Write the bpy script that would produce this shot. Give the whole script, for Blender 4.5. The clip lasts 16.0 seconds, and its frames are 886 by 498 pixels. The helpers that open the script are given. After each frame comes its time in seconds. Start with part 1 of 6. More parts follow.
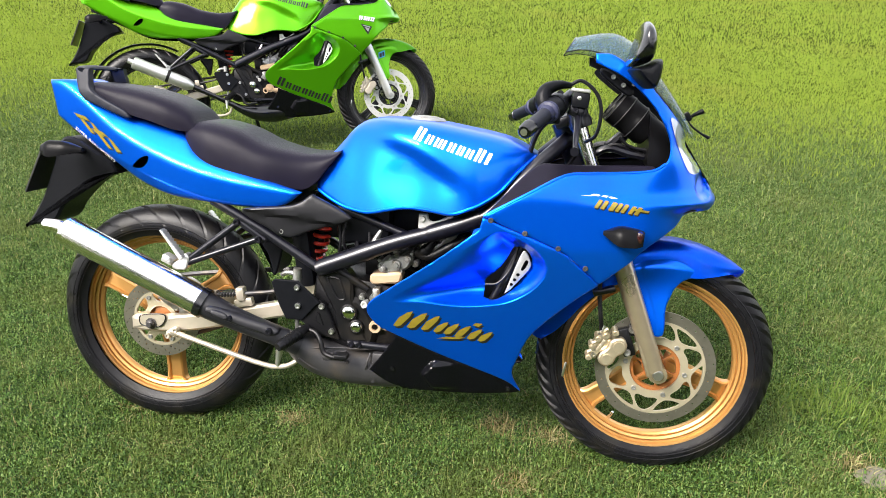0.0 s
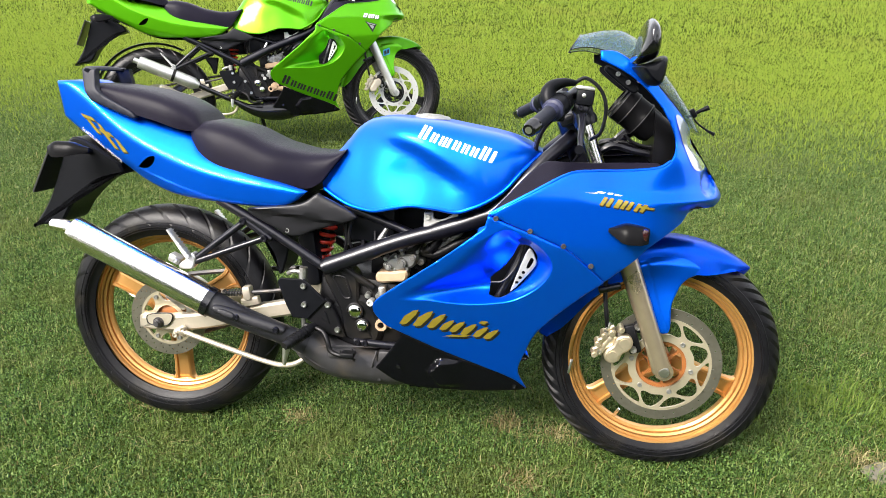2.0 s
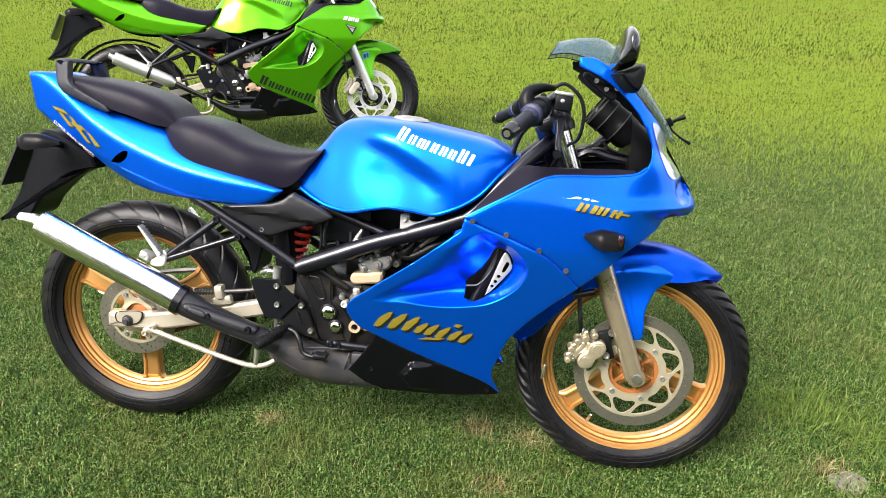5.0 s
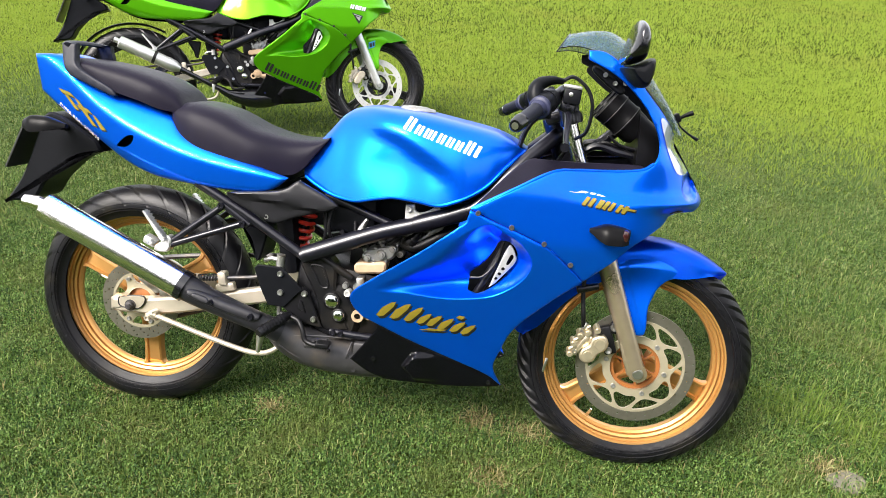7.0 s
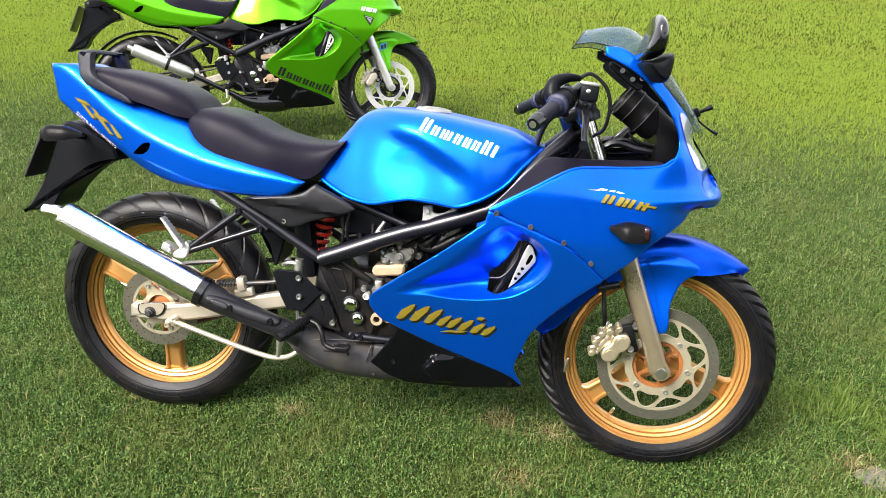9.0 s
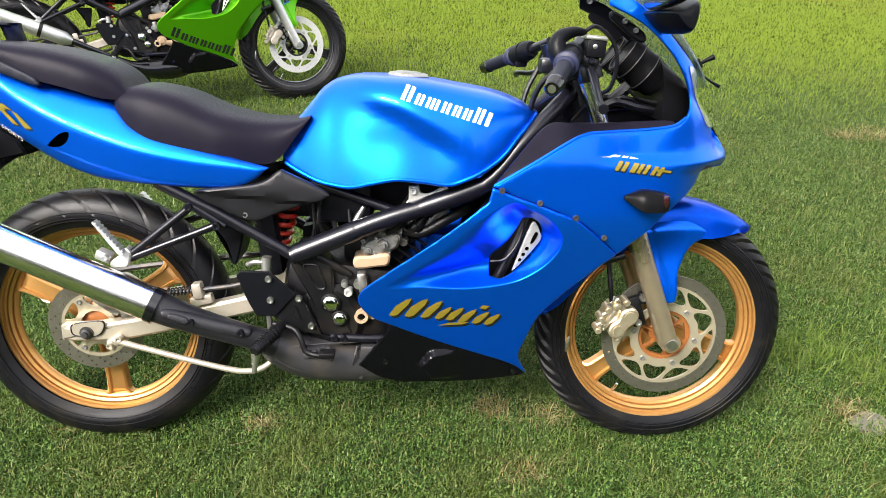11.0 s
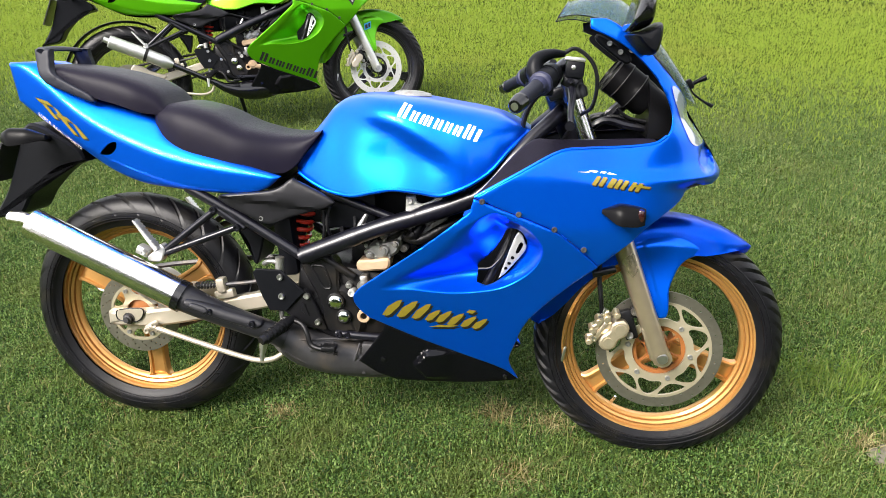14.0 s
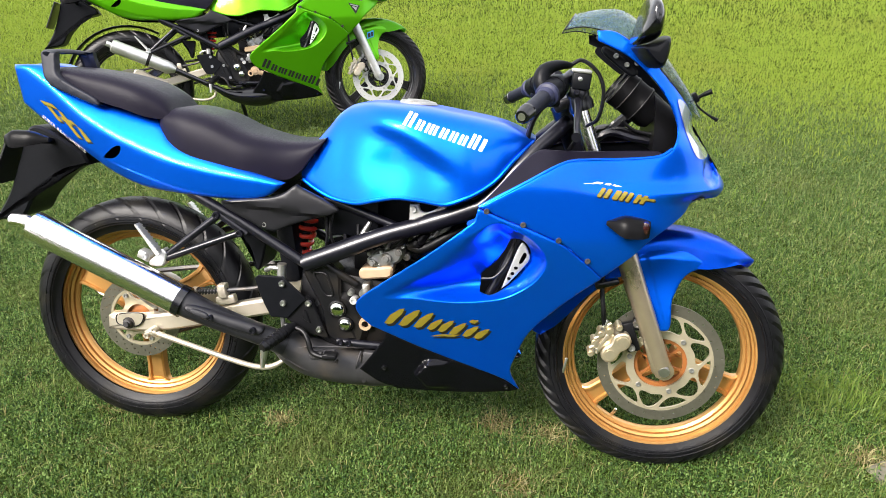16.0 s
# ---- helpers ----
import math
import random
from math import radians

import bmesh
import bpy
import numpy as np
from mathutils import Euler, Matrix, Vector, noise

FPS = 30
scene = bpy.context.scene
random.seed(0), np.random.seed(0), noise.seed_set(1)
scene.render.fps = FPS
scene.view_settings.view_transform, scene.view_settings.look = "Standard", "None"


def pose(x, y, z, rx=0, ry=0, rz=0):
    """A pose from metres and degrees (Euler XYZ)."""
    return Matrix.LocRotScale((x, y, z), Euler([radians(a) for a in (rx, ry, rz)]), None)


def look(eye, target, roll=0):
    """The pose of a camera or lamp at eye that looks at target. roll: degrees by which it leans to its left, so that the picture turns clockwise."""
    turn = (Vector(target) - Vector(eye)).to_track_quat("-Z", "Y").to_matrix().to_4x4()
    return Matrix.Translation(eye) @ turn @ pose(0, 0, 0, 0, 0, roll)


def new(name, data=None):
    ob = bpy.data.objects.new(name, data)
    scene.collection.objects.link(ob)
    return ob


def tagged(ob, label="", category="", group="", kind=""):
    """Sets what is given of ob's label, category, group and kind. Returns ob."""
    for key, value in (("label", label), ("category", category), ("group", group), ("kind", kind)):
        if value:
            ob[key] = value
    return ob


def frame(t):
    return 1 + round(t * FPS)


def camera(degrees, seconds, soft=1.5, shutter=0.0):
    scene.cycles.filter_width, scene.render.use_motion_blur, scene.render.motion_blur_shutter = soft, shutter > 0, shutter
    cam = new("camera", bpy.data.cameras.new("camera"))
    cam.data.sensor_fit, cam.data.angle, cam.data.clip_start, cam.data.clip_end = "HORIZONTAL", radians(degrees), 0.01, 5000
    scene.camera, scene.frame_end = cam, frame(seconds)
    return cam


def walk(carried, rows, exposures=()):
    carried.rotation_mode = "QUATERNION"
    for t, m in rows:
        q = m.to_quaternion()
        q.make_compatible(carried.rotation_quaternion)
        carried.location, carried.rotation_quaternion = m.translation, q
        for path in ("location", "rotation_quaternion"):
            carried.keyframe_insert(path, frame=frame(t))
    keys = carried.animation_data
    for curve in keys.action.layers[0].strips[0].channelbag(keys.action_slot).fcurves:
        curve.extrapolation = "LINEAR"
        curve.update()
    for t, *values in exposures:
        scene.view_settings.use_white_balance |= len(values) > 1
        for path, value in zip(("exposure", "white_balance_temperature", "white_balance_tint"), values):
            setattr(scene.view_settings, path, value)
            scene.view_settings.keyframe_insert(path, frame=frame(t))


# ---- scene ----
cam = camera(62.0, 16.0, 0.8)
PATH = [
    (0, (0.9928, -1.5950, 1.3556), (0.7728, 0.0117, 0.5743), 1.01),
    (0.5, (0.9902, -1.5978, 1.3592), (0.7520, 0.0105, 0.5868), 0.83),
    (1, (0.9867, -1.5955, 1.3582), (0.7429, 0.0074, 0.5762), 1.10),
    (1.5, (0.9910, -1.5906, 1.3596), (0.7534, 0.0049, 0.5609), 0.91),
    (2, (0.9943, -1.5958, 1.3607), (0.7604, 0.0049, 0.5714), 0.48),
    (2.5, (0.9957, -1.5941, 1.3588), (0.7739, -0.0032, 0.5464), -0.02),
    (3, (0.9985, -1.5934, 1.3584), (0.7808, -0.0015, 0.5470), 0.30),
    (3.5, (1.0009, -1.5928, 1.3568), (0.7992, 0.0111, 0.5649), 0.48),
    (4, (1.0012, -1.5928, 1.3537), (0.8125, 0.0223, 0.5819), 1.12),
    (6.5, (0.9770, -1.6009, 1.3444), (0.8015, 0.0150, 0.5711), 3.91),
    (7, (0.9825, -1.5957, 1.3457), (0.8089, 0.0122, 0.5555), 3.85),
    (7.5, (0.9881, -1.5965, 1.3457), (0.8173, 0.0075, 0.5469), 3.14),
    (8, (0.9887, -1.5948, 1.3435), (0.7982, 0.0052, 0.5413), 2.47),
    (8.5, (0.9855, -1.5981, 1.3432), (0.7768, 0.0051, 0.5520), 2.19),
    (10.8, (0.7506, -1.4096, 1.3204), (0.7236, 0.1722, 0.4618), 0.91),
    (11, (0.7217, -1.3924, 1.3085), (0.7939, 0.1725, 0.4220), 2.20),
    (11.5, (0.7609, -1.4105, 1.2834), (0.8617, 0.1316, 0.3604), 4.03),
    (12, (0.8255, -1.4146, 1.3097), (0.8225, 0.1270, 0.3804), 3.27),
    (12.5, (0.8976, -1.4341, 1.3251), (0.8209, 0.1218, 0.4234), 1.20),
    (13, (0.9391, -1.4620, 1.3231), (0.7489, 0.0962, 0.4423), 0.09),
    (13.5, (0.9696, -1.4850, 1.3271), (0.7652, 0.0800, 0.4616), 0.54),
    (14, (0.9954, -1.4916, 1.3359), (0.7868, 0.0851, 0.4930), -0.52),
    (14.5, (0.9872, -1.4908, 1.3321), (0.7596, 0.0883, 0.4988), -0.18),
    (15, (0.9796, -1.4929, 1.3334), (0.7404, 0.0864, 0.5038), 0.06),
    (15.5, (0.9798, -1.4940, 1.3347), (0.7555, 0.0889, 0.5077), 0.47),
    (16, (0.9791, -1.4917, 1.3339), (0.7784, 0.0969, 0.5116), 0.56),
]
walk(cam, [(t, look(eye, target, roll)) for t, eye, target, roll in PATH], [(0, 2.12, 6500, 12), (8.7, 2.11, 6500, 12), (11.5, 2.01, 6500, 12), (13.5, 2.01, 6500, 12), (16, 2.06, 6500, 12)])
LEAN = 12.8          # the parked bikes lean on their side stands

# ---- sky, sun ----
world = bpy.data.worlds.new("sky")
scene.world = world
world.use_nodes = True
wn = world.node_tree.nodes
wl = world.node_tree.links
sky = wn.new("ShaderNodeTexSky")
sky.sky_type = "NISHITA"
sky.sun_disc = False
sky.sun_elevation = radians(45)
sky.sun_rotation = radians(-140)
sky.air_density, sky.dust_density, sky.ozone_density = 1.0, 3.0, 1.0
wn["Background"].inputs["Strength"].default_value = 0.070
# thin white cloud all over the sky
grey = wn.new("ShaderNodeRGBToBW")
wl.new(sky.outputs["Color"], grey.inputs["Color"])
cloud = wn.new("ShaderNodeTexNoise")
cloud.inputs["Scale"].default_value, cloud.inputs["Detail"].default_value = 2.2, 7.0
wc = wn.new("ShaderNodeTexCoord")
wl.new(wc.outputs["Generated"], cloud.inputs["Vector"])
cover = wn.new("ShaderNodeMapRange")
cover.inputs["From Min"].default_value, cover.inputs["From Max"].default_value = 0.42, 0.62
cover.inputs["To Min"].default_value, cover.inputs["To Max"].default_value = 0.45, 0.95
wl.new(cloud.outputs["Fac"], cover.inputs["Value"])
lift = wn.new("ShaderNodeMath")
lift.operation = "MAXIMUM"
lift.inputs[1].default_value = 9.5
wl.new(grey.outputs["Val"], lift.inputs[0])
haze = wn.new("ShaderNodeMix")
haze.data_type = "RGBA"
wl.new(cover.outputs["Result"], haze.inputs["Factor"])
wl.new(sky.outputs["Color"], haze.inputs["A"])
wl.new(lift.outputs[0], haze.inputs["B"])
wl.new(haze.outputs["Result"], wn["Background"].inputs["Color"])
sun = new("sun", bpy.data.lights.new("sun", "SUN"))
sun.data.energy, sun.data.angle, sun.data.color = 2.35, radians(24), (1.0, 0.95, 0.87)
sun.matrix_world = look((-4.0, -4.8, 6.2), (0, 0, 0))


# ---- materials ----
def mat(name, color, rough=0.5, metal=0.0, coat=0.0, var=0.15, scale=40.0, bump=0.0, bump_scale=400.0, spec=0.5, stain=None):
    """A surface with variation at two scales and fine relief."""
    m = bpy.data.materials.new(name)
    m.use_nodes = True
    n, l = m.node_tree.nodes, m.node_tree.links
    b = n["Principled BSDF"]
    b.inputs["Metallic"].default_value = metal
    b.inputs["Coat Weight"].default_value = coat
    b.inputs["Coat Roughness"].default_value = 0.04
    b.inputs["Specular IOR Level"].default_value = spec
    tc = n.new("ShaderNodeTexCoord")
    mixes = []
    for sc, amount in ((scale, var), (scale / 9.0, var)):
        t = n.new("ShaderNodeTexNoise")
        t.inputs["Scale"].default_value, t.inputs["Detail"].default_value = sc, 5.0
        l.new(tc.outputs["Object"], t.inputs["Vector"])
        mixes.append((t, amount))
    dark = [c * (1 - var) for c in color]
    light = [min(1.0, c * (1 + var)) for c in color]
    a = n.new("ShaderNodeMix")
    a.data_type = "RGBA"
    a.inputs["A"].default_value, a.inputs["B"].default_value = (*dark, 1), (*light, 1)
    av = n.new("ShaderNodeMath")
    av.operation = "ADD"
    l.new(mixes[0][0].outputs["Fac"], av.inputs[0])
    l.new(mixes[1][0].outputs["Fac"], av.inputs[1])
    mr = n.new("ShaderNodeMapRange")
    mr.inputs["From Min"].default_value, mr.inputs["From Max"].default_value = 0.65, 1.35
    l.new(av.outputs[0], mr.inputs["Value"])
    l.new(mr.outputs["Result"], a.inputs["Factor"])
    col = a.outputs["Result"]
    if stain:
        st = n.new("ShaderNodeTexNoise")
        st.inputs["Scale"].default_value, st.inputs["Detail"].default_value = stain[1], 6.0
        l.new(tc.outputs["Object"], st.inputs["Vector"])
        sr = n.new("ShaderNodeMapRange")
        sr.inputs["From Min"].default_value, sr.inputs["From Max"].default_value = 0.52, 0.70
        l.new(st.outputs["Fac"], sr.inputs["Value"])
        x = n.new("ShaderNodeMix")
        x.data_type = "RGBA"
        l.new(sr.outputs["Result"], x.inputs["Factor"])
        l.new(col, x.inputs["A"])
        x.inputs["B"].default_value = (*stain[0], 1)
        col = x.outputs["Result"]
    l.new(col, b.inputs["Base Color"])
    rr = n.new("ShaderNodeMapRange")
    rr.inputs["To Min"].default_value, rr.inputs["To Max"].default_value = rough * 0.85, min(1.0, rough * 1.2)
    l.new(mixes[1][0].outputs["Fac"], rr.inputs["Value"])
    l.new(rr.outputs["Result"], b.inputs["Roughness"])
    if bump:
        bt = n.new("ShaderNodeTexNoise")
        bt.inputs["Scale"].default_value, bt.inputs["Detail"].default_value = bump_scale, 3.0
        l.new(tc.outputs["Object"], bt.inputs["Vector"])
        bp = n.new("ShaderNodeBump")
        bp.inputs["Strength"].default_value, bp.inputs["Distance"].default_value = bump, 0.002
        l.new(bt.outputs["Fac"], bp.inputs["Height"])
        l.new(bp.outputs["Normal"], b.inputs["Normal"])
    return m


def glass(name, color, rough=0.02, alpha=0.45):
    m = bpy.data.materials.new(name)
    m.use_nodes = True
    b = m.node_tree.nodes["Principled BSDF"]
    b.inputs["Base Color"].default_value = (*color, 1)
    b.inputs["Roughness"].default_value = rough
    b.inputs["Alpha"].default_value = alpha
    b.inputs["Coat Weight"].default_value = 0.6
    return m


M_BLUE = mat("blue_metallic_paint", (0.0, 0.120, 0.88), 0.29, 0.82, 0.20, 0.02, 9.0, 0.0, 1500.0, 0.12)
M_GREEN = mat("green_metallic_paint", (0.090, 0.39, 0.003), 0.34, 0.74, 0.3, 0.03, 9.0, 0.0, 1500.0, 0.25)
M_GOLD = mat("gold_wheel_paint", (0.50, 0.265, 0.082), 0.34, 0.70, 0.3, 0.08, 60.0, 0.04, 900.0)
M_BROWN = mat("bronze_hub_paint", (0.30, 0.11, 0.03), 0.42, 0.4, 0.2, 0.2, 60.0, 0.05, 900.0)
M_BLACKRIM = mat("black_wheel_paint", (0.008, 0.008, 0.009), 0.30, 0.0, 0.4, 0.2, 60.0)
M_RUBBER = mat("tyre_rubber", (0.0042, 0.0042, 0.0054), 0.36, 0.0, 0.0, 0.35, 30.0, 0.25, 700.0, 0.24, stain=((0.010, 0.009, 0.0072), 16.0))
M_PLASTIC = mat("matt_black_plastic", (0.0036, 0.0040, 0.0054), 0.38, 0.0, 0.0, 0.25, 50.0, 0.12, 1200.0, 0.12)
M_GLOSS = mat("gloss_black_paint", (0.003, 0.003, 0.0045), 0.22, 0.0, 0.35, 0.15, 50.0)
M_BELLY = mat("satin_black_belly", (0.0024, 0.0024, 0.0036), 0.17, 0.0, 0.0, 0.15, 50.0, 0.0, 400.0, 0.22)
M_COLLAR = mat("blue_grey_grip_rubber", (0.012, 0.014, 0.042), 0.5, 0.0, 0.0, 0.15, 50.0)
M_SATIN = mat("satin_black_frame_paint", (0.005, 0.005, 0.009), 0.30, 0.15, 0.12, 0.2, 50.0, 0.03, 600.0, 0.45)
M_MATT = mat("heat_proof_black_paint", (0.010, 0.010, 0.013), 0.42, 0.1, 0.0, 0.2, 50.0, 0.12, 900.0, 0.4)
M_CAST = mat("black_cast_engine", (0.0040, 0.0040, 0.0050), 0.36, 0.1, 0.0, 0.3, 40.0, 0.2, 600.0, 0.26, stain=((0.014, 0.012, 0.010), 14.0))
M_VINYL = mat("black_seat_vinyl", (0.006, 0.0050, 0.0110), 0.40, 0.0, 0.0, 0.15, 30.0, 0.20, 1400.0, 0.10)
M_GRIP = mat("soft_grip_rubber", (0.006, 0.007, 0.014), 0.5, 0.0, 0.0, 0.15, 50.0, 0.1, 900.0, 0.25)
M_COVER = mat("grained_black_side_cover", (0.008, 0.008, 0.010), 0.38, 0.0, 0.0, 0.2, 50.0, 0.12, 1200.0, 0.28)
M_CHROME = mat("polished_chrome", (0.82, 0.81, 0.79), 0.21, 1.0, 0.0, 0.03, 30.0)
M_SILVER = mat("champagne_alloy", (0.49, 0.44, 0.355), 0.36, 0.6, 0.1, 0.07, 40.0, 0.05, 900.0)
M_FORK = mat("champagne_fork_leg", (0.40, 0.335, 0.235), 0.28, 0.78, 0.2, 0.07, 40.0)
M_ALLOY = mat("grey_cast_alloy", (0.34, 0.34, 0.33), 0.36, 0.85, 0.0, 0.2, 60.0, 0.2, 700.0, stain=((0.16, 0.13, 0.10), 25.0))
M_FOOT = mat("bright_cast_alloy", (0.56, 0.56, 0.55), 0.36, 0.7, 0.0, 0.12, 60.0, 0.1, 700.0)
M_CALIPER = mat("gold_grey_cast_alloy", (0.60, 0.52, 0.38), 0.33, 0.85, 0.0, 0.12, 60.0, 0.1, 700.0)
M_STEEL = mat("bright_steel", (0.50, 0.50, 0.49), 0.34, 1.0, 0.0, 0.1, 80.0)
M_DISC = mat("brake_disc_steel", (0.20, 0.19, 0.155), 0.36, 0.85, 0.0, 0.12, 90.0, 0.1, 900.0)
M_BRIGHT = mat("bright_disc_steel", (0.48, 0.48, 0.47), 0.40, 0.45, 0.1, 0.06, 60.0)
M_CARRIER = mat("pale_gold_carrier", (0.44, 0.39, 0.28), 0.36, 0.65, 0.1, 0.06, 60.0)
M_PIPE = mat("heat_grey_chamber", (0.042, 0.041, 0.044), 0.46, 0.4, 0.0, 0.3, 30.0, 0.25, 500.0, stain=((0.085, 0.070, 0.055), 12.0))
M_RED = mat("red_spring_paint", (0.55, 0.03, 0.015), 0.35, 0.0, 0.4, 0.1, 60.0)
M_LAMPRED = mat("red_lamp_plastic", (0.40, 0.01, 0.01), 0.15, 0.0, 0.6, 0.05, 60.0)
M_SMOKE = mat("smoked_lamp_plastic", (0.004, 0.004, 0.0045), 0.30, 0.0, 0.0, 0.1, 60.0, 0.0, 400.0, 0.06)
M_LENSDARK = mat("dark_red_lens", (0.020, 0.006, 0.006), 0.10, 0.0, 0.5, 0.05, 60.0)
M_WHITE = mat("white_decal_film", (0.82, 0.82, 0.82), 0.35, 0.0, 0.3, 0.02, 60.0)
M_YELLOW = mat("gold_decal_film", (0.215, 0.172, 0.018), 0.38, 0.3, 0.15, 0.08, 90.0)
M_INK = mat("black_decal_film", (0.008, 0.008, 0.009), 0.35, 0.0, 0.2, 0.1, 60.0)
M_CYAN = mat("cyan_decal_film", (0.03, 0.36, 0.62), 0.35, 0.0, 0.2, 0.05, 60.0)
M_PLATE = mat("black_number_plate", (0.012, 0.012, 0.013), 0.35, 0.0, 0.1, 0.2, 60.0)
M_TAN = mat("tan_anodised_block", (0.44, 0.315, 0.20), 0.45, 0.3, 0.1, 0.1, 60.0)
M_CAP = mat("polished_engine_cap", (0.70, 0.72, 0.66), 0.10, 1.0, 0.0, 0.05, 60.0)
M_SCREEN = glass("smoked_windscreen", (0.045, 0.095, 0.155), 0.03, 0.50)
M_LENS = mat("headlamp_lens", (0.40, 0.44, 0.54), 0.06, 0.4, 0.8, 0.12, 25.0)
M_FIBRE = mat("bare_grey_can", (0.55, 0.55, 0.54), 0.38, 0.85, 0.0, 0.1, 60.0, 0.1, 900.0)


# ---- helpers of shape: bike space is x forward, s out of the right-hand side, u up ----
def P(x, s, u):
    return Vector((x, -s, u))


def part(name, bm, material, parent, label="", sharp=38.0):
    bmesh.ops.recalc_face_normals(bm, faces=bm.faces)
    two = any(f.material_index for f in bm.faces)
    me = bpy.data.meshes.new(name)
    bm.to_mesh(me)
    bm.free()
    me.materials.append(material)
    if two:
        me.materials.append(M_PLASTIC)
    me.polygons.foreach_set("use_smooth", [True] * len(me.polygons))
    me.set_sharp_from_angle(angle=radians(sharp))
    ob = new(name, me)
    ob.parent = parent
    if label:
        ob["label"] = label
    return ob


def from_lists(verts, faces):
    bm = bmesh.new()
    vs = [bm.verts.new(v) for v in verts]
    for f in faces:
        if len(set(f)) > 2:
            try:
                bm.faces.new([vs[i] for i in f])
            except ValueError:
                pass
    return bm


def join(*bms):
    out = bms[0]
    for other in bms[1:]:
        me = bpy.data.meshes.new("tmp")
        other.to_mesh(me)
        other.free()
        out.from_mesh(me)
        bpy.data.meshes.remove(me)
    return out


def moved(bm, m):
    bm.transform(m)
    return bm


def table(pts):
    """A smooth monotone curve through (x, y) points, as a function of x."""
    xs, ys = np.array([p[0] for p in pts], float), np.array([p[1] for p in pts], float)
    h, d = np.diff(xs), np.diff(ys) / np.diff(xs)
    m = np.zeros(len(xs))
    m[0], m[-1] = d[0], d[-1]
    for i in range(1, len(xs) - 1):
        if d[i - 1] * d[i] > 0:
            w1, w2 = 2 * h[i] + h[i - 1], h[i] + 2 * h[i - 1]
            m[i] = (w1 + w2) / (w1 / d[i - 1] + w2 / d[i])

    def f(x):
        x = np.clip(np.asarray(x, float), xs[0], xs[-1])
        i = np.clip(np.searchsorted(xs, x) - 1, 0, len(h) - 1)
        t = (x - xs[i]) / h[i]
        return ((1 + 2 * t) * (1 - t) ** 2 * ys[i] + t * (1 - t) ** 2 * h[i] * m[i]
                + t * t * (3 - 2 * t) * ys[i + 1] + t * t * (t - 1) * h[i] * m[i + 1])
    return f


def sstep(v, a, b):
    t = np.clip((np.asarray(v, float) - a) / (b - a), 0, 1)
    return t * t * (3 - 2 * t)


def spline(pts, n=8):
    """Catmull-Rom through points of any dimension."""
    p = [np.array(q, float) for q in pts]
    if len(p) < 3:
        return p
    p = [2 * p[0] - p[1]] + p + [2 * p[-1] - p[-2]]
    out = []
    for i in range(1, len(p) - 2):
        a, b, c, d = p[i - 1:i + 3]
        for k in range(n):
            t = k / n
            out.append(0.5 * (2 * b + (c - a) * t + (2 * a - 5 * b + 4 * c - d) * t * t + (3 * b - a - 3 * c + d) * t ** 3))
    out.append(p[-2])
    return out


def outline(pts, step=0.006):
    """A closed outline in (x, u): smooth through its points, but sharp at those with a third number."""
    n = len(pts)
    corners = [i for i, q in enumerate(pts) if len(q) > 2]
    xy = [np.array(q[:2], float) for q in pts]
    if not corners:
        ring = [xy[-2], xy[-1]] + xy + [xy[0], xy[1]]
        line = spline(ring, 8)
        line = line[16:16 + 8 * n]
    else:
        line = []
        for a, b in zip(corners, corners[1:] + [corners[0] + n]):
            run = [xy[i % n] for i in range(a, b + 1)]
            line += spline(run, 8)[:-1] if len(run) > 2 else [run[0]]
    out = []
    for a, b in zip(line, line[1:] + line[:1]):
        k = max(1, int(np.linalg.norm(b - a) / step))
        out += [a + (b - a) * j / k for j in range(k)]
    return np.array(out)


def inside(poly, pts):
    x, y = pts[:, 0], pts[:, 1]
    res = np.zeros(len(pts), bool)
    for (x0, y0), (x1, y1) in zip(poly, np.roll(poly, -1, 0)):
        c = (y0 > y) != (y1 > y)
        with np.errstate(divide="ignore", invalid="ignore"):
            res ^= c & (x < (x1 - x0) * (y - y0) / (y1 - y0) + x0)
    return res


def away(poly, pts):
    best = np.full(len(pts), 9.0)
    for a, b in zip(poly, np.roll(poly, -1, 0)):
        ab = b - a
        t = np.clip(((pts - a) @ ab) / max(ab @ ab, 1e-12), 0, 1)
        best = np.minimum(best, np.linalg.norm(pts - a - t[:, None] * ab, axis=1))
    return best


def rings(poly, offsets):
    """Copies of a closed outline, pushed in or out by each offset."""
    t = np.roll(poly, -1, 0) - np.roll(poly, 1, 0)
    nr = np.stack([-t[:, 1], t[:, 0]], 1) / np.maximum(np.linalg.norm(t, axis=1), 1e-9)[:, None]
    out = []
    for d in offsets:
        q = poly + nr * d
        out.append(q[away(poly, q) > abs(d) * 0.9])
    return np.concatenate(out)


def circle(x, u, r, n=12, a0=0.0):
    return np.array([(x + r * math.cos(a0 + 2 * math.pi * k / n), u + r * math.sin(a0 + 2 * math.pi * k / n)) for k in range(n)])


from mathutils.geometry import delaunay_2d_cdt


